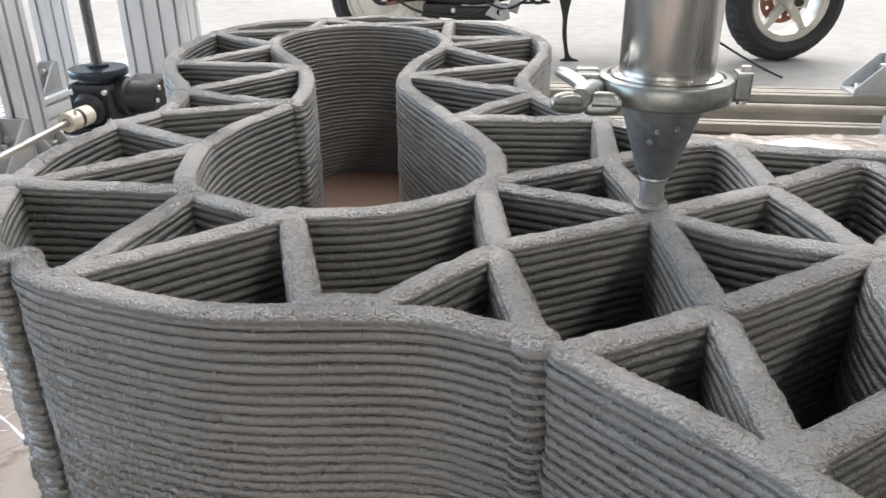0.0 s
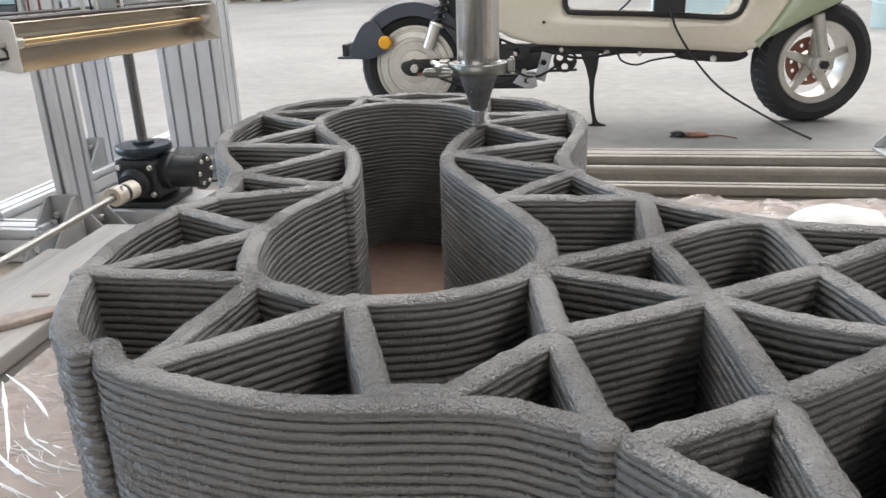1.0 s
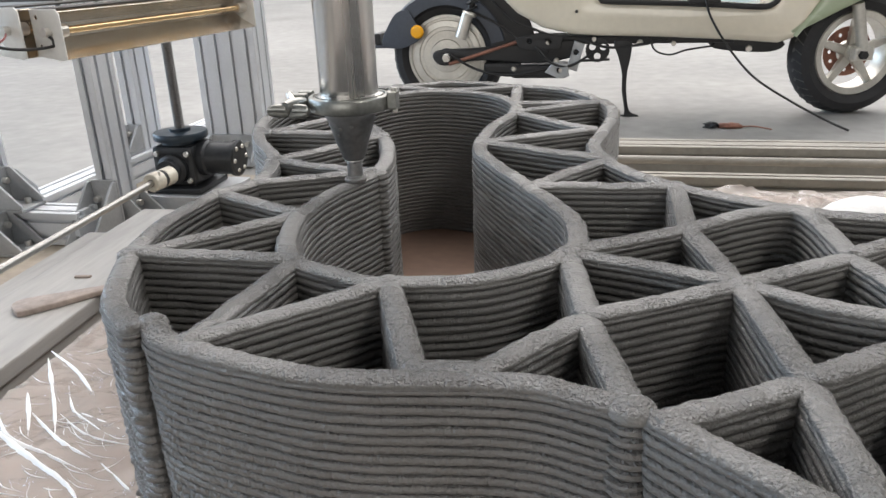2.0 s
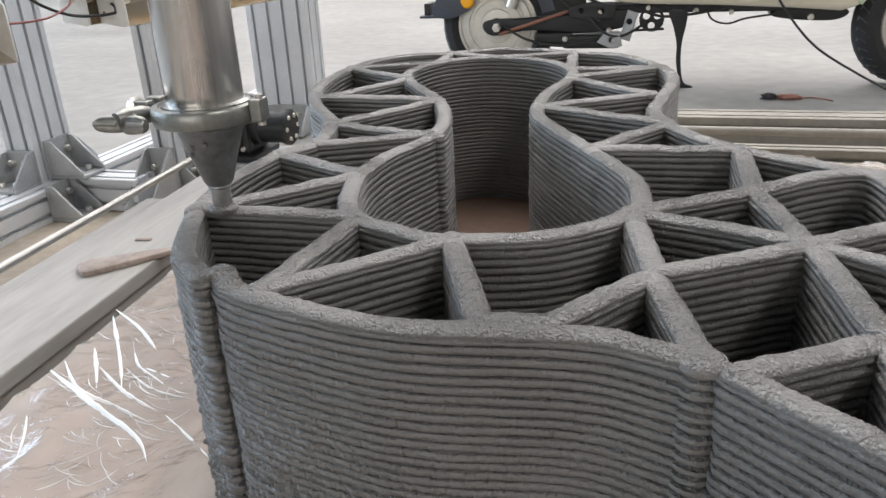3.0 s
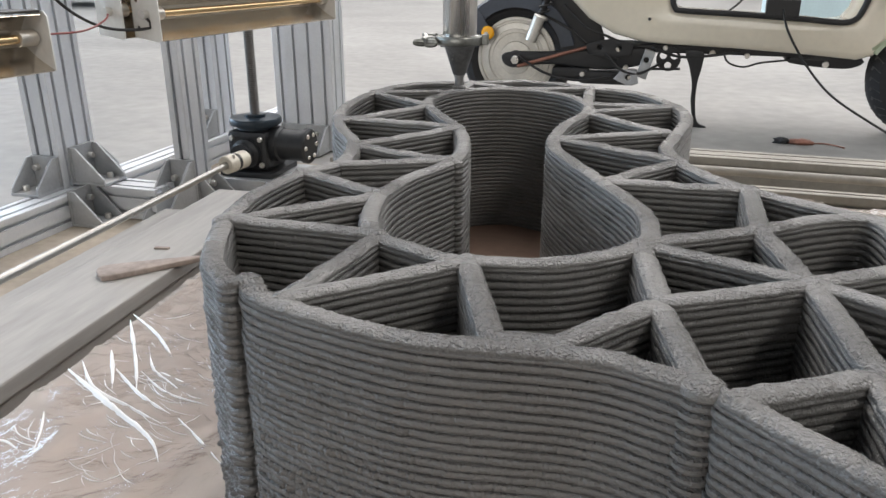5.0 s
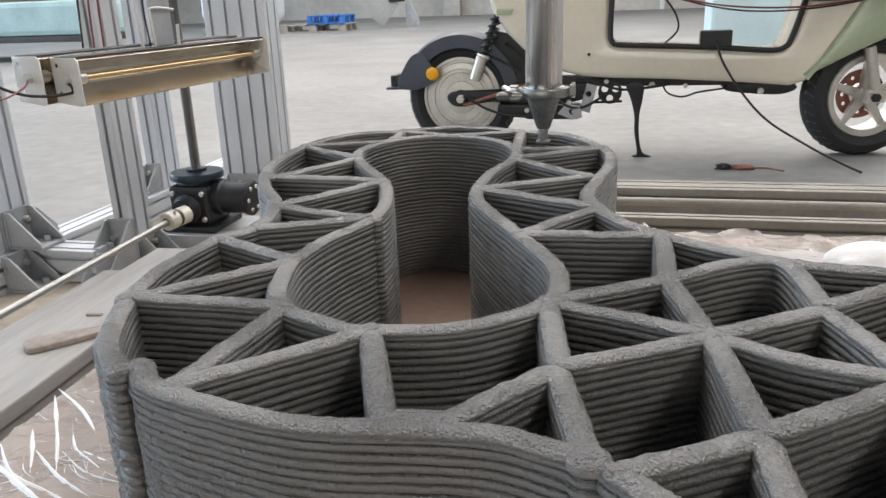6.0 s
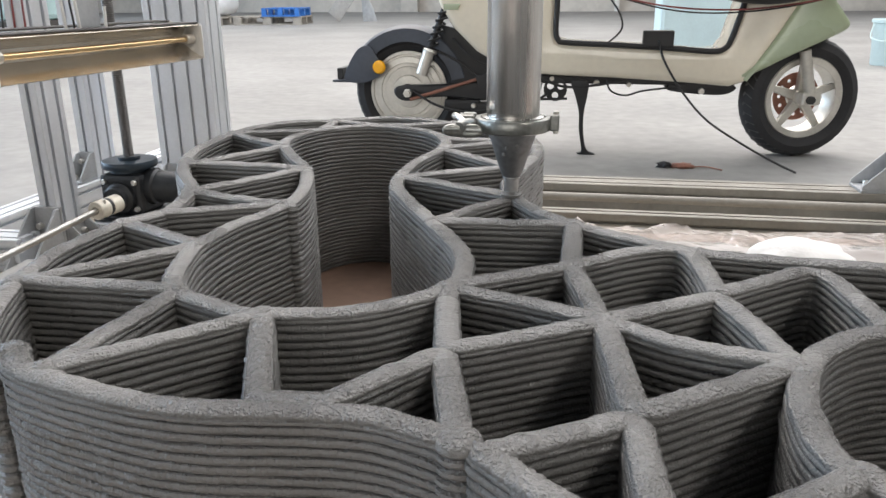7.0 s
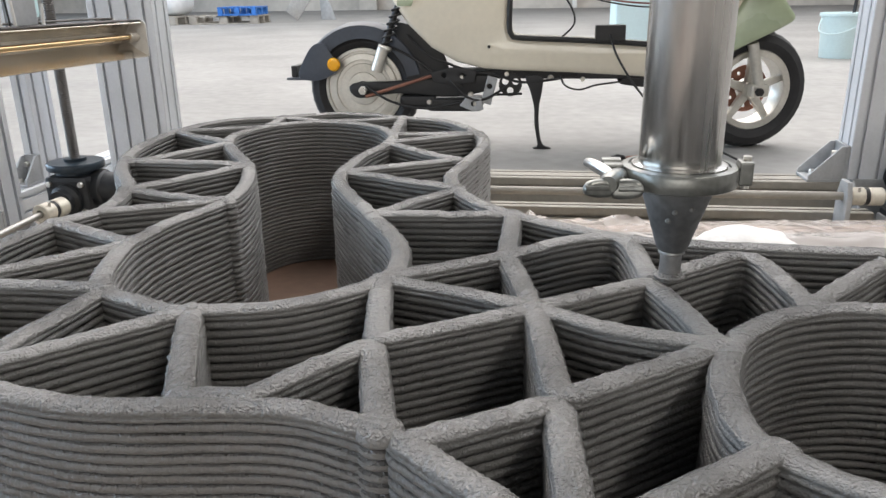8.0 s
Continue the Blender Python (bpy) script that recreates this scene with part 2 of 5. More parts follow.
def lathe(rows, segs=40, bm=None, m=Matrix.Identity(4)):
    """A turned body about z from rows of (radius, z)."""
    bm = bm or bmesh.new()
    rings = []
    for r, z in rows:
        if r < 1e-6:
            rings.append([bm.verts.new(m @ Vector((0, 0, z)))])
        else:
            rings.append([bm.verts.new(m @ Vector((r * math.cos(2 * math.pi * i / segs), r * math.sin(2 * math.pi * i / segs), z))) for i in range(segs)])
    for a, b in zip(rings, rings[1:]):
        for i in range(segs):
            j = (i + 1) % segs
            q = [a[i % len(a)], a[j % len(a)], b[j % len(b)], b[i % len(b)]]
            q = list(dict.fromkeys(q))
            if len(q) > 2:
                bm.faces.new(q)
    bmesh.ops.recalc_face_normals(bm, faces=bm.faces)
    return smooth(bm)


def rod(a, b, r, segs=20, bm=None, chamfer=0.0):
    """A round bar from a to b with closed ends."""
    a, b = Vector(a), Vector(b)
    m = Matrix.Translation(a) @ (b - a).to_track_quat("Z", "Y").to_matrix().to_4x4()
    h, c = (b - a).length, chamfer or r * 0.08
    return lathe([(0, 0), (r - c, 0), (r, c), (r, h - c), (r - c, h), (0, h)], segs, bm, m)


def curve_points(pts, closed=False, step=0.006):
    """A smooth line through the given places, evenly spaced."""
    p = [Vector(q) for q in pts]
    out, n = [], len(p)
    for i in range(n if closed else n - 1):
        g = (lambda k: p[k % n]) if closed else (lambda k: p[max(0, min(n - 1, k))])
        a, b, c, d = g(i - 1), g(i), g(i + 1), g(i + 2)
        for k in range(24):
            u = k / 24
            out.append(0.5 * (2 * b + (c - a) * u + (2 * a - 5 * b + 4 * c - d) * u * u + (3 * b - a - 3 * c + d) * u ** 3))
    out.append(p[0].copy() if closed else p[-1].copy())
    xyz = np.array([tuple(v) for v in out])
    s = np.r_[0, np.cumsum(np.linalg.norm(np.diff(xyz, axis=0), axis=1))]
    t = np.linspace(0, s[-1], max(3, round(s[-1] / step) + 1))
    return np.stack([np.interp(t, s, xyz[:, k]) for k in range(xyz.shape[1])], 1)


def hose(pts, r, segs=8, step=0.01):
    """A bent cable or bar through places."""
    c = curve_points([(*p,) for p in pts], step=step)
    bm, rings = bmesh.new(), []
    for i, q in enumerate(c):
        t = Vector(c[min(i + 1, len(c) - 1)] - c[max(i - 1, 0)]).normalized()
        a = t.orthogonal().normalized() if not rings else (side - t * side.dot(t)).normalized()
        side, b = a, t.cross(a)
        rings.append([bm.verts.new(Vector(q) + r * (math.cos(w) * a + math.sin(w) * b)) for w in (2 * math.pi * k / segs for k in range(segs))])
    for p, q in zip(rings, rings[1:]):
        for k in range(segs):
            bm.faces.new((p[k], p[(k + 1) % segs], q[(k + 1) % segs], q[k]))
    bm.faces.new(rings[0][::-1]), bm.faces.new(rings[-1])
    return smooth(bm, 60)


def plate(loops, thick, bevel=0.002, m=Matrix.Identity(4), res=2):
    """A flat plate cut from loops of (x, y), the first its outline, the rest its holes; its middle lies on z = 0."""
    cu = bpy.data.curves.new("plate", "CURVE")
    cu.dimensions, cu.fill_mode = "2D", "BOTH"
    cu.extrude, cu.bevel_depth, cu.bevel_resolution, cu.offset = max(0.0, thick / 2 - bevel), bevel, res, -bevel
    for loop in loops:
        s = cu.splines.new("POLY")
        s.points.add(len(loop) - 1)
        s.use_cyclic_u = True
        for q, (x, y) in zip(s.points, loop):
            q.co = (x, y, 0, 1)
    ob = bpy.data.objects.new("plate", cu)
    me = bpy.data.meshes.new_from_object(ob)
    bpy.data.objects.remove(ob)
    bm = bmesh.new()
    bm.from_mesh(me)
    bpy.data.meshes.remove(me)
    bmesh.ops.remove_doubles(bm, verts=bm.verts, dist=1e-5)
    bmesh.ops.transform(bm, matrix=m, verts=bm.verts)
    return smooth(bm, 40)


def ring(cx, cy, r, n=28):
    return [(cx + r * math.cos(2 * math.pi * k / n), cy + r * math.sin(2 * math.pi * k / n)) for k in range(n)]


def soft_loop(pts, step=0.012):
    return [tuple(q) for q in curve_points(pts, True, step)[:-1]]


def extrusion(length, nx, ny, pitch=0.036):
    """A T-slot bar of nx by ny cells along z, foot at z = 0, middle on the axis."""
    w, d, s, k = nx * pitch / 2, ny * pitch / 2, 0.0040, 0.009
    def side(n, half, other):
        pts = [(-half + 0.0015, -other)]
        for i in range(n):
            c = -half + pitch * (i + 0.5)
            pts += [(c - s, -other), (c - s, -other + 0.004), (c - s - 0.003, -other + 0.005), (c - s - 0.003, -other + k), (c + s + 0.003, -other + k), (c + s + 0.003, -other + 0.005), (c + s, -other + 0.004), (c + s, -other)]
        return pts + [(half - 0.0015, -other)]
    loop = side(nx, w, d)
    loop += [(-y, x) for x, y in side(ny, d, w)]
    loop += [(-x, -y) for x, y in side(nx, w, d)]
    loop += [(y, -x) for x, y in side(ny, d, w)]
    bm = bmesh.new()
    lo = [bm.verts.new((x, y, 0)) for x, y in loop]
    hi = [bm.verts.new((x, y, length)) for x, y in loop]
    for i in range(len(loop)):
        j = (i + 1) % len(loop)
        bm.faces.new((lo[i], lo[j], hi[j], hi[i]))
    bm.faces.new(lo[::-1]), bm.faces.new(hi)
    return bm


# ---- the printed concrete piece ----
TOP, BOARD, BEAD = 0.318, 0.112, 0.0158
LAYERS = 38


def printed_wall(pts, closed=False, seed=0, width=BEAD, top=TOP, sharp=False, step=0.0055, grit=0.00016, trim=0):
    """A wall of stacked round beads along a line in plan: bulging layers, rough crown, round ends."""
    rng = np.random.default_rng(seed)
    if sharp:
        q = np.array(pts, float)
        s = np.r_[0, np.cumsum(np.linalg.norm(np.diff(q, axis=0), axis=1))]
        t = np.linspace(0, s[-1], max(3, round(s[-1] / step) + 1))
        c = np.stack([np.interp(t, s, q[:, k]) for k in (0, 1)], 1)
    else:
        c = curve_points(pts, closed, step)
    if closed:
        c = c[:-1]
    if trim:
        c = c[trim:-trim]
    n = len(c)
    tan = np.roll(c, -1, 0) - np.roll(c, 1, 0) if closed else np.gradient(c, axis=0)
    tan /= np.linalg.norm(tan, axis=1)[:, None]
    squeeze = np.ones(n)
    if not closed:
        a = np.radians([15, 35, 55, 75, 90])
        e = width / 2 * np.sin(a)
        c = np.r_[c[0] - e[::-1, None] * tan[0], c, c[-1] + e[:, None] * tan[-1]]
        squeeze = np.r_[np.cos(a)[::-1], squeeze, np.cos(a)]
        tan = np.r_[np.repeat(tan[:1], 5, 0), tan, np.repeat(tan[-1:], 5, 0)]
        n = len(c)
    nor = np.stack([-tan[:, 1], tan[:, 0]], 1)
    h = (top - BOARD) / LAYERS

    def wave(rows, scale, amp):
        k = max(4, int(n * step / scale) + 3)
        knots = rng.normal(0, 1, (rows, k))
        if closed:
            knots[:, -1] = knots[:, 0]
        x = np.linspace(0, k - 1, n)
        i = np.minimum(x.astype(int), k - 2)
        f = x - i
        f = f * f * (3 - 2 * f)
        return amp * (knots[:, i] * (1 - f) + knots[:, i + 1] * f)

    sway = wave(LAYERS, 0.05, 0.00022)
    lift = wave(LAYERS, 0.09, 0.00017)
    lift[-1] = 0
    swell = [wave(LAYERS, 0.011, 0.00022) for _ in (0, 1)]
    coarse = np.linspace(1.0, 0.12, LAYERS)[:, None] ** 1.3 * np.linspace(1.15, 0.35, n) * (1 + 0.6 * wave(LAYERS, 0.03, 1.0).clip(-1, 1))
    knob = [wave(LAYERS, 0.0012, 0.0010 if step < 0.0015 else 0.0) * coarse + (rng.normal(0, 0.00055, (LAYERS, n)) * coarse if step < 0.0015 else 0) for _ in (0, 1)]
    prof = ((0.0, -0.0036), (0.06, -0.0015), (0.19, -0.0004), (0.50, 0.0), (0.81, -0.0004), (0.94, -0.0015))
    rows, half, z = [], [], []
    for side in (0, 1):
        col = []
        for k in range(LAYERS):
            last = k == LAYERS - 1
            for u, d in prof:
                zz = BOARD + (k + (u * 0.62 if last else u)) * h + (lift[k] * min(1, k / 4) if k else 0)
                col.append(((width / 2 + d + swell[side][k] + knob[side][k] * (1 + 60 * d) + rng.normal(0, grit * (0.5 if k > LAYERS - 6 else 1.0), n)) * squeeze * (1 if side == 0 else -1) + sway[k], zz + np.zeros(n)))
        crown = crown if side else wave(1, 0.03, 0.0003)[0] + wave(1, 0.007, 0.00022)[0]
        for f, dz in ((0.96, -0.0016), (0.80, 0.0001), (0.46, 0.0016)):
            col.append(((width / 2 * f + rng.normal(0, 0.0003, n)) * squeeze * (1 if side == 0 else -1) + sway[-1], top + crown + dz + rng.normal(0, 0.00018, n)))
        if side == 0:
            col.append((sway[-1].copy(), top + crown + 0.0022 + rng.normal(0, 0.00018, n)))
            left = col
        else:
            left = left + col[::-1]
    off = np.array([o for o, _ in left])
    zs = np.array([q for _, q in left])
    m = len(left)
    xyz = np.empty((n, m, 3))
    xyz[:, :, 0] = c[:, None, 0] + nor[:, None, 0] * off.T
    xyz[:, :, 1] = c[:, None, 1] + nor[:, None, 1] * off.T
    xyz[:, :, 2] = zs.T
    if not closed:
        # every bead ends in a round nub of its own
        per = len(prof)
        nub = np.array([1.0 if q >= per * LAYERS else 1.0 - 110 * abs(prof[q % per][1]) for q in range(per * LAYERS + 4)])
        jit = np.r_[np.repeat(rng.uniform(0.75, 1.5, LAYERS), per), np.ones(4)]
        nub = (nub * jit)[np.r_[np.arange(m // 2 + 1), np.arange(m - m // 2 - 1)[::-1]]]
        for q, s in ((0, -1), (n - 5, 1)):
            far = (width / 2 * np.sin(a[::-1] if q == 0 else a))[:, None] * (nub[None, :] - 1.0)
            xyz[q:q + 5, :, :2] += s * far[:, :, None] * tan[q][None, None, :]
    i = np.arange(n if closed else n - 1)
    j = np.arange(m - 1)
    a = i[:, None] * m + j
    b = ((i[:, None] + 1) % n) * m + j
    quads = np.stack([a, a + 1, b + 1, b], -1).reshape(-1, 4)
    me = bpy.data.meshes.new("printed_wall")
    me.vertices.add(n * m), me.loops.add(quads.size), me.polygons.add(len(quads))
    me.vertices.foreach_set("co", xyz.reshape(-1))
    me.loops.foreach_set("vertex_index", quads.reshape(-1))
    me.polygons.foreach_set("loop_start", np.arange(0, quads.size, 4))
    me.polygons.foreach_set("use_smooth", np.ones(len(quads), bool))
    me.update(calc_edges=True)
    return me


# nodes of the truss in plan
NODE = dict(
    seat=(0.024, 0.546), L1=(-0.078, 0.656), L2=(-0.083, 0.790), L2b=(-0.066, 0.822), L3=(-0.080, 0.898),
    L4=(-0.139, 1.018), L5=(-0.178, 1.205), T1=(-0.070, 1.330), T2=(0.109, 1.331), R5=(0.228, 1.212), R4=(0.216, 1.052), R3=(0.232, 0.925), M1=(0.287, 0.843),
    I1=(0.037, 0.657), I2=(0.006, 0.748), I3=(0.031, 0.866), I4=(-0.003, 1.010), I5=(-0.075, 1.132), I6=(-0.069, 1.245), IB=(0.013, 1.290), I7=(0.118, 1.200),
    I8=(0.124, 1.142), I9=(0.108, 0.985), I10=(0.170, 0.835), j4=(0.107, 0.630), j5=(0.208, 0.689), j6=(0.223, 0.600), j7=(0.307, 0.652), j8=(0.243, 0.517),
    j9=(0.149, 0.529), j11=(0.287, 0.744), jr=(0.256, 0.508), M3=(0.379, 0.705), k1=(0.402, 0.613), k4=(0.466, 0.672), k5=(0.536, 0.752), k11=(0.319, 0.548),
    low=(0.324, 0.457), h4=(0.403, 0.517))
block = thing("printed_concrete_structure", "grey 3D printed concrete lattice of ribbed bead layers on plywood", "concrete print")
walls = (
    ("outer_wall", [(-0.0160, 0.5565), (-0.0235, 0.5640), (-0.047, 0.589), NODE["L1"], (-0.089, 0.720), NODE["L2"], NODE["L2b"]], 0.0010),
    ("outer_wall", [NODE["L2"], NODE["L2b"], (-0.072, 0.868), (-0.092, 0.922), (-0.135, 0.986), (-0.170, 1.080), NODE["L5"], (-0.142, 1.295), NODE["T1"], (0.008, 1.366), NODE["T2"],
                    (0.180, 1.298), NODE["R5"], (0.241, 1.140), (0.228, 1.030), (0.221, 0.976), NODE["R3"], (0.257, 0.876), NODE["M1"], (0.328, 0.812), (0.380, 0.786), (0.430, 0.777),
                    (0.495, 0.772), (0.580, 0.768), (0.670, 0.745), (0.740, 0.680), (0.755, 0.580), (0.720, 0.480), (0.650, 0.400), (0.560, 0.352), (0.470, 0.348), (0.400, 0.378)], 0.0055),
    ("outer_wall", [(0.470, 0.348), (0.400, 0.378), (0.350, 0.420), (0.312, 0.460), NODE["jr"]], 0.0012),
    ("front_wall", [(-0.0020, 0.5575), (0.0080, 0.5475), (0.029, 0.5385), (0.060, 0.5305), (0.095, 0.5238), (0.125, 0.5232), (0.155, 0.5270), (0.182, 0.5300), (0.205, 0.5292), (0.226, 0.5230), NODE["j8"]], 0.0009),
)
for i, (name, pts, fine) in enumerate(walls):
    part(name, printed_wall(pts, seed=i, step=fine, grit=0.00016 if fine > 0.005 else 0.00020), CONCRETE, block)
keyhole = ["I1", (0.018, 0.692), "I2", (0.013, 0.805), "I3", (0.024, 0.932), "I4", (-0.040, 1.070), "I5", (-0.087, 1.185), "I6", (-0.034, 1.280), "IB", (0.079, 1.262),
           "I7", "I8", (0.110, 1.066), "I9", (0.120, 0.930), "I10", (0.202, 0.773), (0.213, 0.730), "j5", (0.165, 0.645), "j4", (0.078, 0.635)]
part("keyhole_wall", printed_wall([NODE.get(k, k) if isinstance(k, str) else k for k in keyhole], True, seed=7), CONCRETE, block)
part("round_wall", printed_wall([NODE["h4"], (0.395, 0.565), (0.406, 0.608), (0.425, 0.637), (0.458, 0.661), (0.507, 0.669), (0.562, 0.652), (0.602, 0.610), (0.612, 0.555), (0.588, 0.502), (0.540, 0.470), (0.470, 0.474)], True, seed=8), CONCRETE, block)
ribs = ("seat I1", "seat j4", "L1 I1", "L1 I2", "L2 I2", "L2b I3", "L3 I3", "L3 I4", "L4 I4", "L4 I5", "L5 I5", "L5 I6", "I6 T1", "T1 IB", "IB T2", "T2 I7", "I7 R5", "R5 I8", "I8 R4", "R4 I9",
        "I9 R3", "R3 I10", "I10 M1", "M1 j11", "j11 j7", "j5 j11", "low h4", "k4 k5")
for i, names in enumerate(ribs):
    a, b = (NODE[k] for k in names.split())
    part("rib", printed_wall([a, b], seed=20 + i, sharp=True, trim=1, top=TOP + 0.0006 * ((i * 7) % 3 - 1)), CONCRETE, block)
bent = (("j5", (0.262, 0.672), "j7"), ("j7", (0.352, 0.625), "k1"), ("j11", (0.330, 0.778), (0.360, 0.791), (0.374, 0.772), "M3"), 
        ("M3", (0.425, 0.744), (0.446, 0.756), (0.458, 0.742), "k4"), ("k5", (0.600, 0.700), (0.602, 0.610)), ((0.612, 0.555), (0.680, 0.540), (0.745, 0.600)), ((0.588, 0.502), (0.620, 0.440), (0.650, 0.400)), ((0.470, 0.474), (0.470, 0.410), (0.470, 0.348)))
for i, pts in enumerate(bent):
    part("rib", printed_wall([NODE[k] if isinstance(k, str) else k for k in pts], seed=80 + i, trim=1), CONCRETE, block)


def filleted(pts, r):
    """A line through places with each corner rounded to the radius r."""
    p = [Vector(q) for q in pts]
    out = [p[0]]
    for a, b, c in zip(p, p[1:], p[2:]):
        u, v = (a - b).normalized(), (c - b).normalized()
        half = u.angle(v) / 2
        d = min(r / math.tan(half), 0.45 * (a - b).length, 0.45 * (c - b).length)
        for k in range(9):
            w = k / 8
            out.append((b + u * d) * (1 - w) ** 2 + b * 2 * w * (1 - w) + (b + v * d) * w ** 2)
    return [tuple(q) for q in out + [p[-1]]]


def inside(k, a, b, d=0.0012):
    """The node k moved into the corner between its neighbours a and b."""
    n, u, v = Vector(NODE[k]), Vector(NODE[a]), Vector(NODE[b])
    return tuple(n + ((u - n).normalized() + (v - n).normalized()).normalized() * d)


turning = ((NODE["j5"], inside("j6", "j5", "j7"), NODE["j7"]), (NODE["j4"], (0.144, 0.536), (0.176, 0.538), inside("j6", "j9", "j8"), NODE["j8"]),
           (NODE["j7"], inside("k11", "j7", "k1"), NODE["k1"]), (NODE["jr"], inside("k11", "jr", "low"), NODE["low"]), (NODE["j7"], inside("M3", "j7", "k1", 0.003), (0.390, 0.662), NODE["k1"]))
for i, pts in enumerate(turning):
    part("rib", printed_wall(filleted(pts, 0.0055), seed=120 + i, sharp=True, trim=1, step=0.0035), CONCRETE, block)


def joint(x, y, seed, r=0.0112):
    """The round swelling where beads cross, in the same layers as the walls."""
    rng = random.Random(seed)
    h, rows = (TOP - BOARD) / LAYERS, []
    for k in range(LAYERS):
        w = r + rng.uniform(-0.0005, 0.0005)
        rows += [(w - 0.0030, BOARD + k * h), (w - 0.0009, BOARD + (k + 0.14) * h), (w, BOARD + (k + 0.4) * h), (w - 0.0004, BOARD + (k + 0.72) * h)]
    rows += [(r * 0.9, TOP + 0.0002), (r * 0.62, TOP + 0.0022), (r * 0.3, TOP + 0.0030), (0, TOP + 0.0031)]
    bm = lathe(rows, 18, None, Matrix.Translation((x, y, 0)) @ Matrix.Rotation(rng.uniform(0, 3), 4, "Z"))
    for v in bm.verts:
        d = noise.noise(v.co * 90) * 0.0011
        v.co += Vector((d, -d, d * 0.5 if v.co.z > TOP - 0.004 else 0))
    return bm


for i, k in enumerate(("L1", "L2", "L3", "L4", "L5", "T1", "T2", "R5", "R4", "R3", "M1", "I1", "I2", "I3", "I4", "I5", "I8", "I9", "I10", "j4", "j5", "j7", "j8", "j11", "k1", "k4", "low", "h4", "seat")):
    x, y = NODE[k]
    part("joint", joint(x, y, i, 0.0082 if k[0] == "I" or k in ("j4", "j5", "seat") else 0.0106), CONCRETE, block)
for i, (x, y, r) in enumerate(((-0.0075, 0.5630, 0.0090), (0.0365, 0.8605, 0.0074))):
    part("joint", joint(x, y, 90 + i, r), CONCRETE, block)

# ---- hall ----
bm = bmesh.new()
bmesh.ops.create_grid(bm, x_segments=40, y_segments=40, size=1)
bmesh.ops.transform(bm, matrix=Matrix.Translation((0, -8, 0)) @ Matrix.Diagonal((60, 60, 1, 1)), verts=bm.verts)
tagged(part("floor", bm, FLOOR), "pale worn concrete floor of a workshop hall", "floor", kind="structure")


def pierced(name, label, category, mat, span, holes, place):
    """A wall or roof slab over span (a0, a1, b0, b1) with one rectangular opening; place turns the ranges into a box."""
    a0, a1, b0, b1 = span
    bm = bmesh.new()
    edges = [a0]
    for h in holes:
        box(*place(edges[-1], h[0], b0, b1), bm=bm)
        box(*place(h[0], h[1], b0, h[2]), bm=bm)
        box(*place(h[0], h[1], h[3], b1), bm=bm)
        edges.append(h[1])
    box(*place(edges[-1], a1, b0, b1), bm=bm)
    return tagged(part(name, bm, mat), label, category, kind="structure")


pierced("wall_north", "stained plaster wall at the far end", "wall", WALL, (WEST, EAST, 0, ROOF), (), lambda a, b, c, d: (a, b, NORTH, NORTH + 0.3, c, d))
pierced("wall_west", "stained plaster wall with a long window", "wall", WALL, (SOUTH, NORTH, 0, ROOF), (WEST_WINDOW,), lambda a, b, c, d: (WEST - 0.3, WEST, a, b, c, d))
pierced("wall_east", "stained plaster wall closing the hall", "wall", WALL, (SOUTH, NORTH, 0, ROOF), (), lambda a, b, c, d: (EAST, EAST + 0.3, a, b, c, d))
pierced("wall_south", "stained plaster wall with a wide opening", "wall", WALL, (WEST, EAST, 0, ROOF), (SOUTH_DOOR,), lambda a, b, c, d: (a, b, SOUTH - 0.3, SOUTH, c, d))
pierced("ceiling", "grey sheet roof with two skylights", "ceiling", ROOFING, (SOUTH - 0.3, NORTH + 0.3, WEST - 0.3, EAST + 0.3), [(h[2], h[3], h[0], h[1]) for h in (SKYLIGHT, LONG_SKYLIGHT)], lambda a, b, c, d: (c, d, a, b, ROOF, ROOF + 0.12))

# ---- printer base ----
board = thing("print_board", "brown plywood print board wrapped in creased clear film", "board")
board.matrix_basis = Matrix.Translation((-0.324, 0.80, 0)) @ pose(0, 0, 0, 0, 0, 4) @ Matrix.Translation((0.312, -0.80, 0))
part("plywood", box(-0.312, 0.98, -0.30, 1.44, BOARD - 0.018, BOARD, 0.0015), PLY, board)
for x in (-0.25, 0.35, 0.92):
    part("batten", box(x - 0.03, x + 0.03, -0.28, 1.42, 0.0, BOARD - 0.018, 0.002), TAN, board)

bm = bmesh.new()
nx, ny = 150, 210
bmesh.ops.create_grid(bm, x_segments=nx, y_segments=ny, size=1)
for v in bm.verts:
    x, y = -0.314 + 1.298 * (v.co.x + 1) / 2, -0.30 + 1.742 * (v.co.y + 1) / 2
    q = Vector((x * 5, y * 5, 0.3))
    rid = max(0.0, 0.12 - abs(noise.noise(q * 1.3 + Vector((3, 1, 0))))) / 0.12
    rid2 = max(0.0, 0.08 - abs(noise.noise(q * 3.1))) / 0.08
    back = max(0.0, min(1.0, (y - 1.24) / 0.13))
    z = BOARD + 0.0025 + 0.004 * rid ** 2 + 0.002 * rid2 ** 2 + back * (0.020 * abs(noise.noise(q * 0.9)) + 0.008 * rid + 0.004 * rid2)
    v.co = (x, y, z)
bmesh.ops.delete(bm, geom=[v for v in bm.verts if -0.06 < v.co.x < 0.22 and 0.60 < v.co.y < 1.33], context="VERTS")
part("film", smooth(bm, 50), FILM, board, "clear creased plastic film")

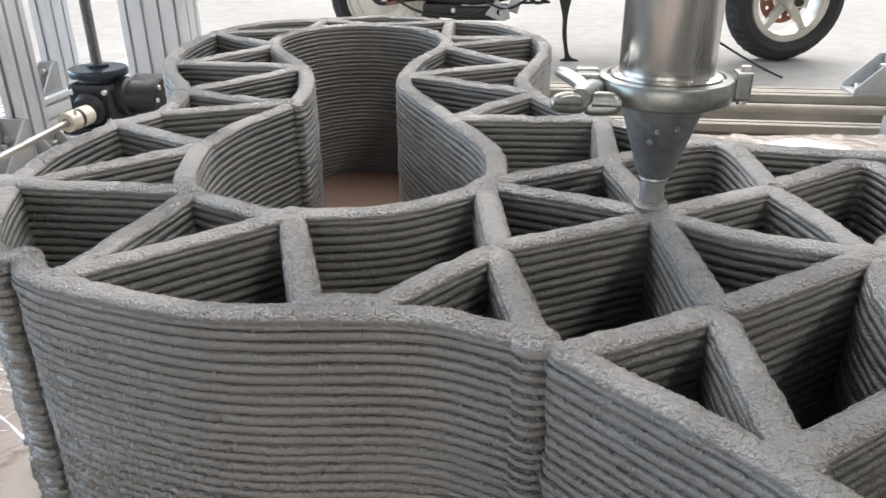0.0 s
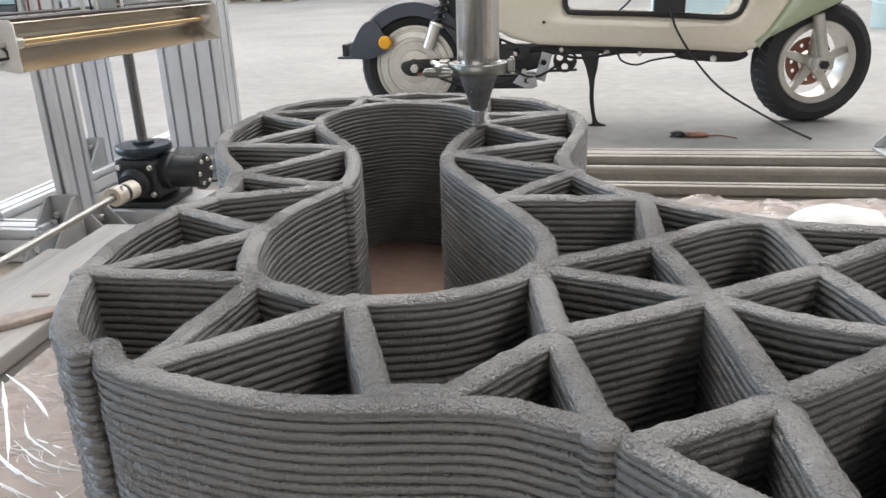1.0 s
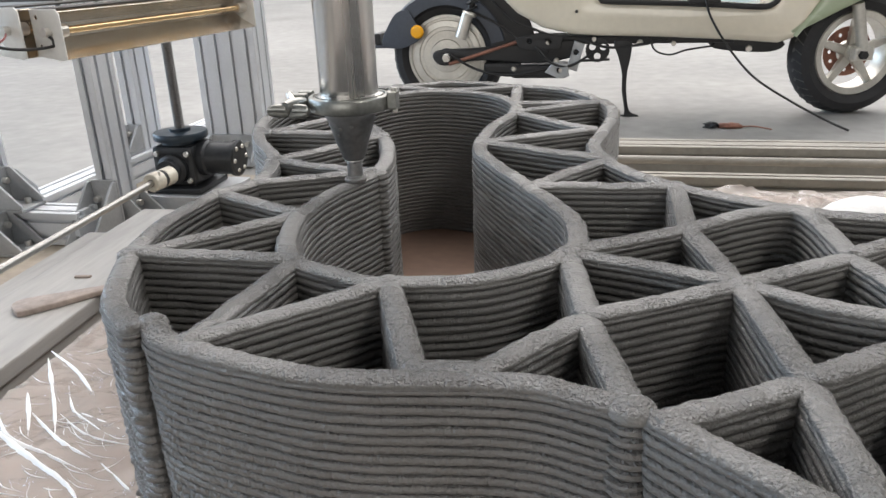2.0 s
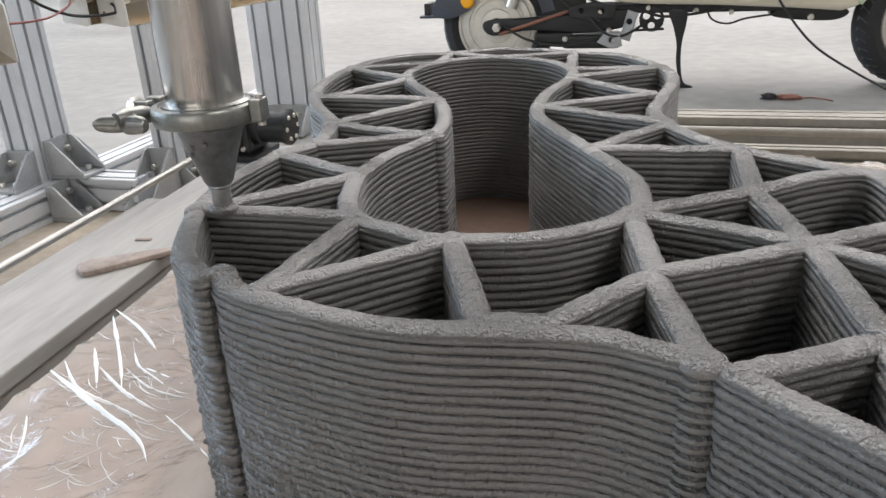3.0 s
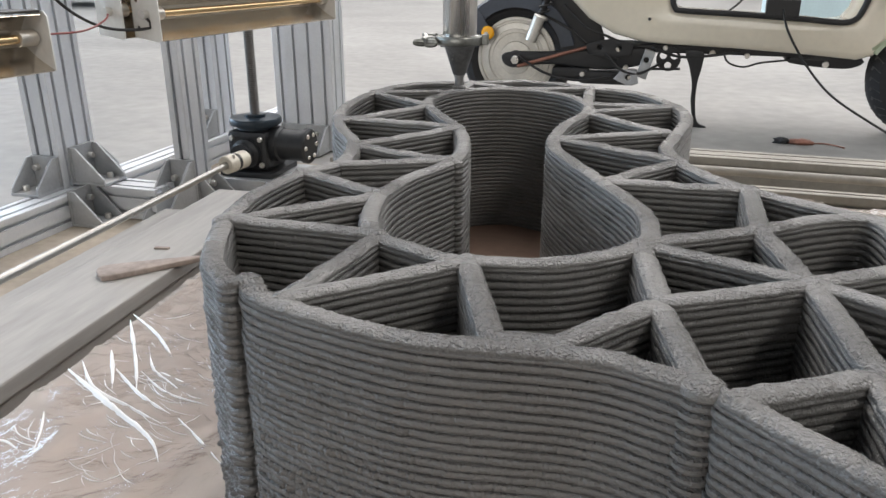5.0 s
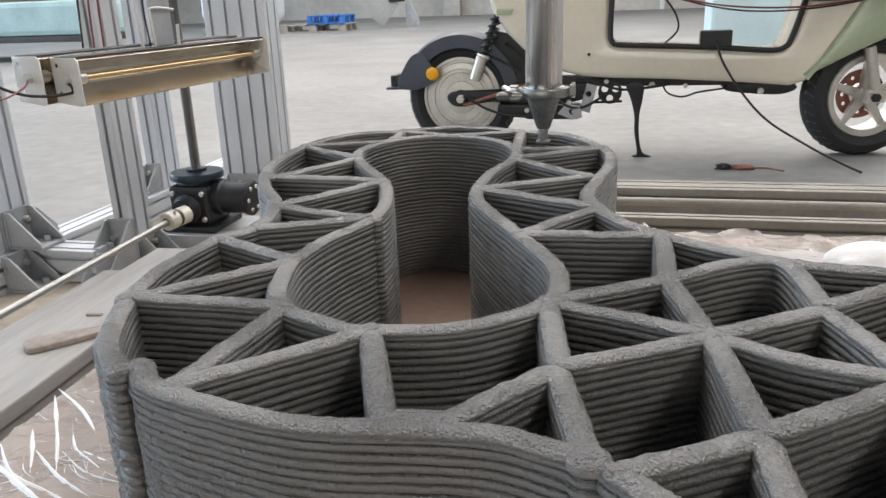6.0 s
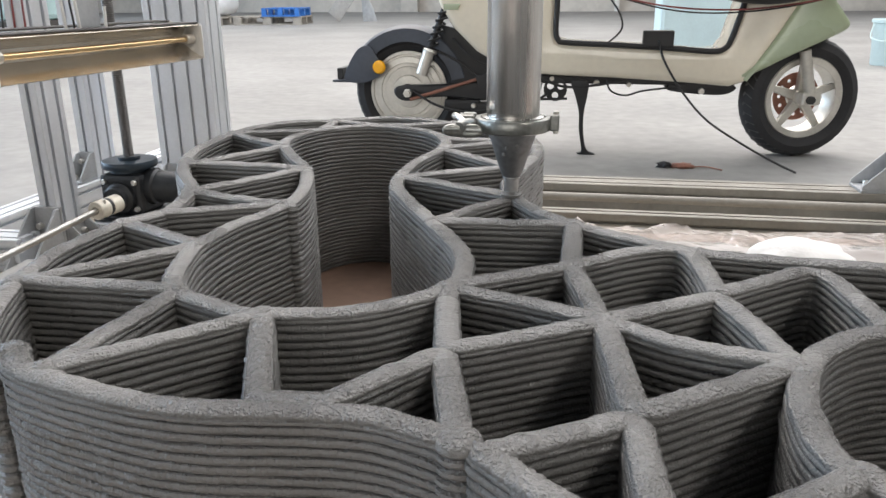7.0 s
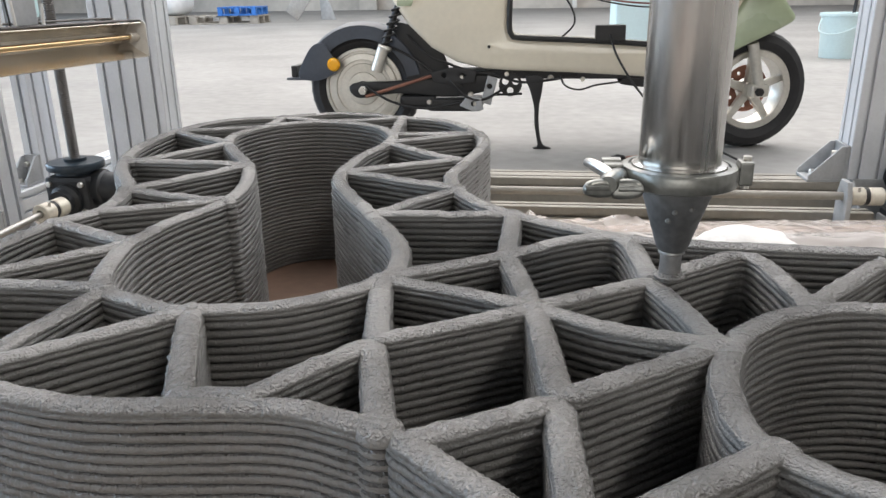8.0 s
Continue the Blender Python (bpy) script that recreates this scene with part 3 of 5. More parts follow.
# folds of the film beside the print, glossy sheen painted white: (half width, places)
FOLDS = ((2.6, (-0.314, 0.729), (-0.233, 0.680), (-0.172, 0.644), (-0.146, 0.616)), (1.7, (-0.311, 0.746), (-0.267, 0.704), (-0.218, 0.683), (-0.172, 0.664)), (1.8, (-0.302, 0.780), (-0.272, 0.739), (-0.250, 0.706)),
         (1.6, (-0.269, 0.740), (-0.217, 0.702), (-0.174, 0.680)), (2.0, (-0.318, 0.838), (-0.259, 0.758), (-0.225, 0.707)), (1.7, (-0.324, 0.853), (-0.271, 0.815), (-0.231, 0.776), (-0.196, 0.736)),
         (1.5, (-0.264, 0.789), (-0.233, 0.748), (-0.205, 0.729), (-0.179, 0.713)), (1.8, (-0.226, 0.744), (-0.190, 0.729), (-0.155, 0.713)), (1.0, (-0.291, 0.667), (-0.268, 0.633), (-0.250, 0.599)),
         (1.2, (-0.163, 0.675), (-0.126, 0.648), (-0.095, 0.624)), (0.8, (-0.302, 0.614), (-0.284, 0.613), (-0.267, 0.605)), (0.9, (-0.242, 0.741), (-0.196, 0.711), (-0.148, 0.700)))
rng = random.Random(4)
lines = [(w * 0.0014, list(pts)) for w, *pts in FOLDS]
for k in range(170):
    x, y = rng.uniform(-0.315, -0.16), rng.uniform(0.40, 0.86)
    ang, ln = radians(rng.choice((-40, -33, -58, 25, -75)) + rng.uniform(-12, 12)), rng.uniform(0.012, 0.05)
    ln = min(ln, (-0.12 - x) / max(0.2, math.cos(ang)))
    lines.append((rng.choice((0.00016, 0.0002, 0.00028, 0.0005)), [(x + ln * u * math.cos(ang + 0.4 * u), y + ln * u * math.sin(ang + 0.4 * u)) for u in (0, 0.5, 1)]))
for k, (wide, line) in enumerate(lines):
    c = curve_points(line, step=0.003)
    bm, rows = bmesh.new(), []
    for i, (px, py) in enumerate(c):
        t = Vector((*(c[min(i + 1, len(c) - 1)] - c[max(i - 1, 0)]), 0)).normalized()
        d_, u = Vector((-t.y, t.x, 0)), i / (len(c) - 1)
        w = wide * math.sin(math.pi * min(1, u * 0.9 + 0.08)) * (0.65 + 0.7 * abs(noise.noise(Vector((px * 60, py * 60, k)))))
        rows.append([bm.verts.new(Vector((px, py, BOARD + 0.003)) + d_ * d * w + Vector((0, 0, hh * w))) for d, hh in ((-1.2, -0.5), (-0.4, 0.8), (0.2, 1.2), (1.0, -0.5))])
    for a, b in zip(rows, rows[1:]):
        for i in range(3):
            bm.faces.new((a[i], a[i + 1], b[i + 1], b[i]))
    part("film_fold", smooth(bm, 60), FOLD_SHEEN, board, "crease of the clear film with its sheen coloured white")

# slack film gathered in soft heaps towards the far edge of the board
bm = bmesh.new()
bmesh.ops.create_grid(bm, x_segments=170, y_segments=60, size=1)
for v in bm.verts:
    x, y = 0.28 + 0.70 * (v.co.x + 1) / 2, 1.12 + 0.27 * (v.co.y + 1) / 2
    q = Vector((x * 4, y * 11, 1.7))
    n1, n2 = noise.noise(q), noise.noise(q * 2.7)
    edge = math.sin(math.pi * (v.co.y + 1) / 2) ** 0.6
    v.co = (x, y, BOARD + 0.004 + edge * (0.005 + 0.015 * (1 - abs(n1)) ** 4 + 0.007 * (1 - abs(n2)) ** 5) * min(1, (x - 0.27) / 0.12))
part("gathered_film", smooth(bm, 60), SLACK, board, "hazy gathered plastic film")

heap = bmesh.new()
bmesh.ops.create_icosphere(heap, subdivisions=4, radius=1)
for v in heap.verts:
    d = 1 + 0.12 * noise.noise(v.co * 2.5) + 0.05 * noise.noise(v.co * 7)
    v.co = Vector((v.co.x * 0.074, v.co.y * 0.06, v.co.z * 0.034)) * d
    v.co.z = max(v.co.z, -0.004)
heap = part("white_powder", smooth(heap, 80), POWDER)
heap.location = (0.615, 1.34, BOARD + 0.012)
tagged(heap, "small heap of white powder on the wrapped board", "powder")

base = part("base_sheet", box(-0.870, 1.02, -0.35, 1.92, 0.0, 0.004), TAN)
tagged(base, "tan boards under the printer frame", "floor board", kind="structure")

beam = thing("side_beam", "dust covered flat beam beside the print board", "beam")
beam.matrix_basis = Matrix.Translation((-0.385, 0.843, 0)) @ pose(0, 0, 0, 0, 0, 3.3) @ Matrix.Translation((0.385, -0.843, 0))
part("top_plate", box(-0.512, -0.385, -0.30, 1.36, 0.084, 0.105, 0.003), DUSTY, beam)
part("lower_rail", box(-0.500, -0.390, -0.30, 1.36, 0.0480, 0.0838, 0.003), DUSTY, beam)
part("outer_ledge", box(-0.625, -0.5002, -0.30, 1.36, 0.0480, 0.0600, 0.002), DUSTY, beam)
for y in (0.0, 0.65, 1.28):
    part("foot", box(-0.45, -0.39, y - 0.04, y + 0.04, 0.004, 0.048, 0.002), BRACKET, beam)

stick = part("wood_stick", plate([soft_loop([(-0.060, -0.014), (-0.052, -0.021), (-0.020, -0.018), (0.040, -0.009), (0.066, -0.004), (0.068, 0.003), (0.030, 0.010), (-0.030, 0.019), (-0.054, 0.019), (-0.062, 0.008)], 0.006)], 0.008, 0.002), WOOD)
stick.matrix_basis = pose(-0.424, 0.990, 0.1092, 0, 0, 42)
tagged(stick, "dusty flat wooden stick lying on the beam", "stick")
chip = part("wood_chip", box(-0.011, 0.011, -0.003, 0.003, 0, 0.003, 0.001), WOOD)
chip.matrix_basis = pose(-0.453, 1.061, 0.105, 0, 0, 10)
tagged(chip, "small dark wood chip on the beam", "chip")


# ---- frame bars ----
def bar(name, label, at, length, nx, ny, rx=0, ry=0, rz=0, pitch=0.036, mat=ALU):
    ob = part(name, extrusion(length, nx, ny, pitch), mat)
    ob.matrix_basis = pose(*at, rx, ry, rz)
    return tagged(ob, label, "profile bar", "aluminium frame bars")


def gusset(at, rz, s=0.075, w=0.075):
    """An angle bracket: two flanges, two triangular cheeks and four bolts."""
    g = thing("angle_bracket", "cast aluminium angle bracket bolted to the frame", "bracket", at, rz, "angle brackets")
    part("flange", box(0, s, -w / 2, w / 2, 0, 0.006, 0.001), BRACKET, g)
    part("flange", box(0, 0.006, -w / 2, w / 2, 0.0065, s, 0.001), BRACKET, g)
    for y in (-w / 2 + 0.003, w / 2 - 0.003):
        m = Matrix.Translation((0.0062, y, 0.0062)) @ pose(0, 0, 0, 90)
        part("cheek", plate([[(0, 0), (s - 0.008, 0), (s - 0.008, 0.008), (0.010, s - 0.008), (0, s - 0.008)]], 0.005, 0.0008, m), BRACKET, g)
    for y in (-w / 4, w / 4):
        part("bolt", lathe([(0, 0.010), (0.0055, 0.010), (0.0065, 0.008), (0.0065, 0), (0, 0)], 12, None, pose(s * 0.66, y, 0.006)), BOLT, g)
        part("bolt", lathe([(0, 0.010), (0.0055, 0.010), (0.0065, 0.008), (0.0065, 0), (0, 0)], 12, None, pose(0.006, y, s * 0.66, 0, 90)), BOLT, g)
    return g


bar("sill_bar", "long aluminium slot profile lying on the floor", (-0.903, -0.4, 0.0345), 3.0, 2, 2, -90, pitch=0.032)
bar("frame_post", "upright aluminium slot profile with angle brackets at its foot", (-0.938, 1.425, 0.0668), 1.1, 2, 3, pitch=0.0335)
bar("frame_post", "slender upright aluminium slot profile beside the screw jack", (-0.710, 1.525, 0.0045), 1.1, 1, 2, pitch=0.036)
bar("frame_post", "upright aluminium slot profile behind the screw jack", (-0.905, 1.945, 0.0668), 1.1, 1, 2, pitch=0.042)
bar("frame_post", "wide four-slot upright aluminium profile", (-0.716, 2.10, 0.0045), 1.1, 4, 2, pitch=0.042)
bar("cross_bar", "short aluminium slot profile joining the posts at the floor", (-0.869, 1.44, 0.0375), 0.145, 2, 2, 0, 90, pitch=0.032)
gusset((-0.8705, 1.3720, 0.0045), 0, 0.070, 0.064)
gusset((-0.938, 1.3735, 0.0668), -90, 0.066, 0.064)
gusset((-0.938, 1.4765, 0.0668), 90, 0.066, 0.064)
gusset((-0.9035, 1.43, 0.0705), 0, 0.075, 0.066)
gusset((-0.710, 1.4875, 0.0045), -90, 0.110, 0.060)
gusset((-0.6915, 1.53, 0.0045), 0, 0.07, 0.06)
gusset((-0.905, 1.902, 0.0668), -90, 0.066, 0.042)
gusset((-0.716, 2.0575, 0.0045), -90, 0.07, 0.14)
# far side
bar("far_sill_bar", "long aluminium slot profile across the far side", (-0.55, 1.985, 0.0445), 1.60, 2, 2, 0, 90, pitch=0.04, mat=DUSTY_ALU)
bar("far_guide_bar", "low aluminium guide profile across the far side", (-0.55, 1.865, 0.0245), 1.55, 1, 1, 0, 90, pitch=0.04, mat=DUSTY_ALU)
bar("frame_post", "wide upright aluminium slot profile at the far corner", (1.055, 1.985, 0.0848), 1.1, 4, 2, pitch=0.04)
gusset((0.9735, 1.985, 0.0848), 180, 0.08, 0.078)
gusset((1.055, 1.943, 0.0045), -90, 0.09, 0.15)
tri_plate = part("corner_plate", plate([[(0, 0), (0.13, 0), (0.13, 0.02), (0.02, 0.11), (0, 0.11)]], 0.006, 0.001, pose(0.94, 1.80, 0.012, 0, 0, 90)), BRACKET)
tagged(tri_plate, "flat triangular aluminium corner plate on the base", "bracket")


# ---- shafts and screw jacks ----
def jaw_coupling(at, rz):
    c = thing("shaft_coupling", "cream metal jaw coupling on the drive shaft", "coupling", at, rz, "shaft couplings")
    for x0 in (-0.032, 0.004):
        part("hub", lathe([(0.008, x0), (0.017, x0), (0.0185, x0 + 0.002), (0.0185, x0 + 0.026), (0.017, x0 + 0.028), (0.008, x0 + 0.028)], 28, None, pose(0, 0, 0, 0, 90)), CREAM_JAW, c)
    part("spider", lathe([(0.007, -0.004), (0.0175, -0.004), (0.0175, 0.004), (0.007, 0.004)], 24, None, pose(0, 0, 0, 0, 90)), BLACK, c)
    part("clamp_screw", rod((-0.018, -0.012, 0.012), (-0.018, -0.012, 0.021), 0.003, 10), BOLT, c)
    return c


def screw_jack(at, rz, screw_height):
    j = thing("screw_jack", "black iron screw jack with a blue-black flange and bolts", "gearbox", at, rz, "screw jacks")
    part("housing", box(-0.046, 0.046, -0.046, 0.046, 0.0, 0.085, 0.010), BLACK_IRON, j)
    part("foot_plate", box(-0.062, 0.062, -0.062, 0.062, -0.012, 0.0, 0.003), BLACK_IRON, j)
    part("flange", lathe([(0, 0.085), (0.040, 0.085), (0.040, 0.092), (0.054, 0.094), (0.056, 0.097), (0.056, 0.106), (0.054, 0.109), (0.022, 0.110), (0.022, 0.116), (0, 0.116)], 40), BLUE_DISC, j)
    part("side_drum", lathe([(0, 0.040), (0.036, 0.040), (0.038, 0.044), (0.038, 0.060), (0.034, 0.064), (0.034, 0.116), (0.038, 0.118), (0.038, 0.126), (0.034, 0.129), (0, 0.129)], 32, None, pose(0, 0, 0.052, 0, 90)), BLACK_IRON, j)
    part("input_collar", lathe([(0, 0.040), (0.030, 0.040), (0.032, 0.044), (0.032, 0.056), (0.024, 0.060), (0.024, 0.074), (0, 0.074)], 32, None, pose(0, 0, 0.038, 90)), BLACK_IRON, j)
    for sx in (-1, 1):
        for z in (0.014, 0.070):
            part("bolt", lathe([(0, 0.006), (0.005, 0.006), (0.006, 0.004), (0.006, 0), (0, 0)], 10, None, pose(sx * 0.034, -0.046, z, 90)), BOLT, j)
    for k in range(6):
        a = radians(60 * k)
        part("bolt", lathe([(0, 0.005), (0.004, 0.005), (0.005, 0.003), (0.005, 0), (0, 0)], 10, None, pose(0.127, 0.026 * math.cos(a), 0.052 + 0.026 * math.sin(a), 0, 90)), BOLT, j)
    # threaded spindle
    rows, z = [(0, 0.11)], 0.11
    while z < screw_height:
        rows += [(0.0098, z), (0.0108, z + 0.0010), (0.0108, z + 0.0022), (0.0098, z + 0.0032)]
        z += 0.0042
    part("spindle", lathe(rows + [(0, z)], 18), SCREW, j, "dark threaded steel spindle")
    return j


screw_jack((-0.640, 1.668, 0.062), 0, 1.0)
jaw_coupling((-0.626, 1.548, 0.100), 84)
shaft = part("drive_shaft", rod((-0.519, -0.30, 0.104), (-0.629, 1.53, 0.100), 0.0062, 20), SHAFT)
tagged(shaft, "bright round steel drive shaft along the frame", "shaft", "drive shafts")
bearing = thing("jack_stand", "grey aluminium plate under the screw jack", "plate")
part("stand_plate", box(-0.70, -0.535, 1.59, 1.75, 0.0045, 0.0495, 0.002), BRACKET, bearing)
shaft2 = part("drive_shaft", rod((-0.50, 1.815, 0.088), (0.945, 1.815, 0.088), 0.0085, 20), DUSTY_ALU)
tagged(shaft2, "dull dusty round drive shaft along the far side", "shaft", "drive shafts")
jaw_coupling((0.965, 1.815, 0.088), 0)
screw_jack((1.085, 1.815, 0.050), 90, 1.0)
stand2 = part("stand_plate", box(1.02, 1.15, 1.75, 1.88, 0.0045, 0.0375, 0.002), BRACKET)
tagged(stand2, "grey aluminium plate under the far screw jack", "plate")
bear = thing("shaft_bearing", "upright aluminium bearing plate for the far shaft", "bearing")
part("bearing_plate", plate([[(-0.03, 0.0), (0.03, 0.0), (0.03, 0.08), (0.018, 0.115), (-0.018, 0.115), (-0.03, 0.08)], ring(0, 0.0835, 0.009)], 0.010, 0.001, Matrix.Translation((0.925, 1.815, 0.0045)) @ pose(0, 0, 0, 90, 0, 90)), BRACKET, bear)


# ---- heat lamps ----
def heat_lamp(name, at, rz, length, hanger=True):
    """A trough reflector with a gold quartz tube; it runs along y and opens to +x."""
    l = thing("heat_lamp", name, "heat lamp", at, rz, "heat lamps")
    sec = [(0.026, -0.034), (0.004, -0.022), (-0.012, -0.010), (-0.014, 0.008), (-0.004, 0.022), (0.022, 0.024)]
    bm = bmesh.new()
    rows = [[bm.verts.new((x, y, z)) for x, z in sec] + [bm.verts.new((x - 0.0015, y, z + 0.001 * (1 if z > 0 else -1))) for x, z in sec[::-1]] for y in (0, length)]
    for i in range(len(rows[0])):
        k = (i + 1) % len(rows[0])
        bm.faces.new((rows[0][i], rows[0][k], rows[1][k], rows[1][i]))
    bmesh.ops.recalc_face_normals(bm, faces=bm.faces)
    part("reflector", smooth(bm, 30), REFLECTOR, l, "bright bent metal reflector")
    part("cover", box(-0.018, 0.020, 0.001, length - 0.001, 0.0265, 0.029, 0.0008), DARK_METAL, l)
    for y in (-0.003, length + 0.001):
        part("end_plate", plate([[(-0.018, -0.030), (0.020, -0.036), (0.027, -0.034), (0.027, 0.022), (0.022, 0.028), (-0.018, 0.028)], ring(-0.010, 0.018, 0.003, 12), ring(-0.010, -0.018, 0.003, 12)], 0.002, 0.0004, Matrix.Translation((0, y, 0)) @ pose(0, 0, 0, 90)), WHITE_TIN, l, "white tin end plate")
    part("tube", rod((0.006, 0.022, 0.0), (0.006, length - 0.022, 0.0), 0.0048, 18), GOLD, l, "gold coated quartz tube")
    for y in (0.002, length - 0.024):
        part("socket", rod((0.006, y, 0.0), (0.006, y + 0.022, 0.0), 0.0085, 16), CERAMIC, l)
    part("terminal_bolt", rod((0.006, -0.014, 0), (0.006, -0.004, 0), 0.006, 12), BOLT, l)
    if hanger:
        part("hanger", box(-0.012, -0.006, length * 0.42, length * 0.42 + 0.045, 0.0295, 0.55, 0.001), BRACKET, l)
        for y0, y1, z1 in ((-0.006, -0.010, 0.085), (0.051, 0.053, 0.060), (-0.034, -0.052, 0.30)):
            part("hanger_rod", rod((-0.002, length * 0.42 + y0, 0.0295), (-0.002, length * 0.42 + y1, z1), 0.0026, 10), WHITE_TIN, l, "thin white hanger rod")
        part("hanger_strap", hose([(-0.002, length * 0.42 - 0.010, 0.085), (-0.002, length * 0.42 + 0.010, 0.0865), (-0.002, length * 0.42 + 0.048, 0.083)], 0.002), WHITE_TIN, l)
    return l


bar("lamp_rail", "aluminium slot profile that carries the heat lamps", (-0.50, 0.25, 0.985), 1.89, 1, 1, -90)
bar("lamp_rail", "aluminium slot profile between the wide post and the lamp rail", (-0.585, 2.16, 0.985), 0.12, 1, 1, 0, 90)
heat_lamp("trough heat lamp with a gold quartz tube on a hanger", (-0.470, 1.115, 0.422), -6, 0.46)
heat_lamp("trough heat lamp with a gold quartz tube behind another", (-0.514, 1.098, 0.426), -6, 0.46, False)
heat_lamp("trough heat lamp with a gold quartz tube near the camera", (-0.500, 0.438, 0.412), -6, 0.46)
w = part("lamp_wire", hose([(-0.495, 0.94, 0.50), (-0.50, 1.00, 0.44), (-0.49, 1.06, 0.408), (-0.46, 1.11, 0.405), (-0.464, 1.105, 0.42)], 0.002), CABLE)
tagged(w, "thin black wire between the heat lamps", "wire")
w = part("lamp_wire", hose([(-0.452, 0.900, 0.414), (-0.462, 0.985, 0.411), (-0.490, 1.060, 0.418), (-0.512, 1.094, 0.426)], 0.0013), RED_WIRE)
tagged(w, "thin dull red wire between the heat lamps", "wire")
for i, (dx, mat) in enumerate(((-0.02, CABLE), (0.0, RED_WIRE), (0.018, RED_WIRE), (0.10, CABLE))):
    w = part("hanging_wire", hose([(-0.56 + dx, 1.30, 0.452), (-0.57 + dx, 1.32, 0.55), (-0.55 + dx * 1.6, 1.31, 0.66), (-0.57 + dx, 1.33, 0.90)], 0.0016), mat)
    tagged(w, "thin wire hanging above the heat lamps", "wire")


# ---- nozzle ----
nozzle = thing("print_nozzle", "steel extruder tube with a clamp and a conical concrete nozzle", "nozzle", (0.303, 0.659, TOP + 0.003))
part("tip", lathe([(0.0050, 0.0), (0.0061, 0.0), (0.0065, 0.0008), (0.0065, 0.0145), (0.0076, 0.0150), (0.0080, 0.0158), (0.0078, 0.0168), (0.0050, 0.0168)], 36), TIP, nozzle, "worn light steel nozzle tip")
part("mortar_ring", lathe([(0.0066, 0.0030), (0.0082, 0.0022), (0.0096, 0.0002), (0.0090, -0.0020), (0.0064, -0.0024)], 30), CONCRETE, nozzle, "ring of fresh grey mortar")
part("cone", lathe([(0.0072, 0.0169), (0.0084, 0.0174), (0.0096, 0.0195), (0.0196, 0.0505), (0.0212, 0.0545), (0.0212, 0.0590), (0.0, 0.0590)], 48), CONE, nozzle, "dusty dark grey cone")
part("tube", lathe([(0.0, 0.0706), (0.0234, 0.0706), (0.0238, 0.0716), (0.0238, 0.62), (0.0, 0.62)], 64), STEEL, nozzle, "brushed stainless steel tube")
clamp = part("clamp", lathe([(0.0256, 0.0592), (0.0318, 0.0592), (0.0338, 0.0602), (0.0344, 0.0630), (0.0344, 0.0690), (0.0334, 0.0708), (0.0296, 0.0714), (0.0292, 0.0700), (0.0256, 0.0700)], 56), CLAMP, nozzle, "cast pipe clamp ring")
part("hinge_lug", box(0.0335, 0.0415, -0.008, 0.004, 0.060, 0.0745, 0.0015), CLAMP, clamp)
part("hinge_pin", rod((0.0385, -0.002, 0.0575), (0.0385, -0.002, 0.077), 0.0025, 12), BOLT, clamp)
part("latch_lug", box(-0.0455, -0.0335, -0.013, -0.005, 0.0605, 0.0735, 0.0015), CLAMP, clamp)
part("latch_lug", box(-0.0455, -0.0335, 0.001, 0.009, 0.0605, 0.0735, 0.0015), CLAMP, clamp)
part("latch_bolt", rod((-0.0505, 0.013, 0.0665), (-0.0365, -0.026, 0.0665), 0.0028, 12), BOLT, clamp)
wing = [(0.001, -0.0045), (0.008, -0.0060), (0.0165, -0.0048), (0.0190, -0.0008), (0.0165, 0.0042), (0.009, 0.0058), (0.001, 0.0040)]
wm = Matrix.Translation((-0.0415, -0.0285, 0.0622)) @ pose(0, 0, 0, 78, 6, 8)
nut = part("wing_nut", plate([soft_loop(wing, 0.002)], 0.0062, 0.0026, wm @ pose(-0.001, 0, 0, 0, -14, 6)), CLAMP, clamp, "cast wing nut")
part("wing", plate([soft_loop([(-x, z * 0.9) for x, z in wing[::-1]], 0.002)], 0.0062, 0.0026, wm @ pose(0.001, 0.0006, 0, 0, 14, 4)), CLAMP, nut)
for s in (-1, 1):
    part("wing_ridge", rod(wm @ Vector((s * 0.003, 0.0006, 0.0036)), wm @ Vector((s * 0.0165, 0.0004 + s * 0.001, 0.0062)), 0.0019, 10), CLAMP, nut)
part("wing_nut_hub", lathe([(0, -0.012), (0.0060, -0.012), (0.0068, 0.004), (0.005, 0.010), (0, 0.010)], 16, None, pose(-0.0405, -0.0225, 0.0655, 90, 0, -20)), CLAMP, clamp)
part("eye_bolt", hose([(-0.0535, 0.004, 0.0705), (-0.0500, -0.006, 0.0715), (-0.0440, -0.016, 0.0700), (-0.0400, -0.024, 0.0670)], 0.0030, 10, 0.003), BOLT, clamp)
part("ferrule", lathe([(0.0239, 0.0702), (0.0278, 0.0702), (0.0278, 0.0718), (0.0250, 0.0724), (0.0239, 0.0728)], 56), STEEL, nozzle)
for a, z in ((-100, 0.046), (-112, 0.040), (-72, 0.048)):
    r_ = 0.0100 + (z - 0.0195) * 0.339
    part("dried_drop", lathe([(0, 0.0012), (0.0011, 0.0009), (0.0018, 0.0), (0, -0.0004)], 10, None, Matrix.Translation((r_ * math.cos(radians(a)), r_ * math.sin(radians(a)), z)) @ pose(0, 0, 0, 90, 0, a + 90)), DROP, nozzle)

# ---- scooter ----
scooter = thing("scooter", "cream and sage green electric scooter on its stand", "scooter", (0, 2.79, 0))


def flat(loops, thick, y, bevel=0.004):
    """A plate in the x-z plane of the scooter, its middle at y."""
    return plate(loops, thick, bevel, Matrix.Translation((0, y, 0)) @ pose(0, 0, 0, 90))


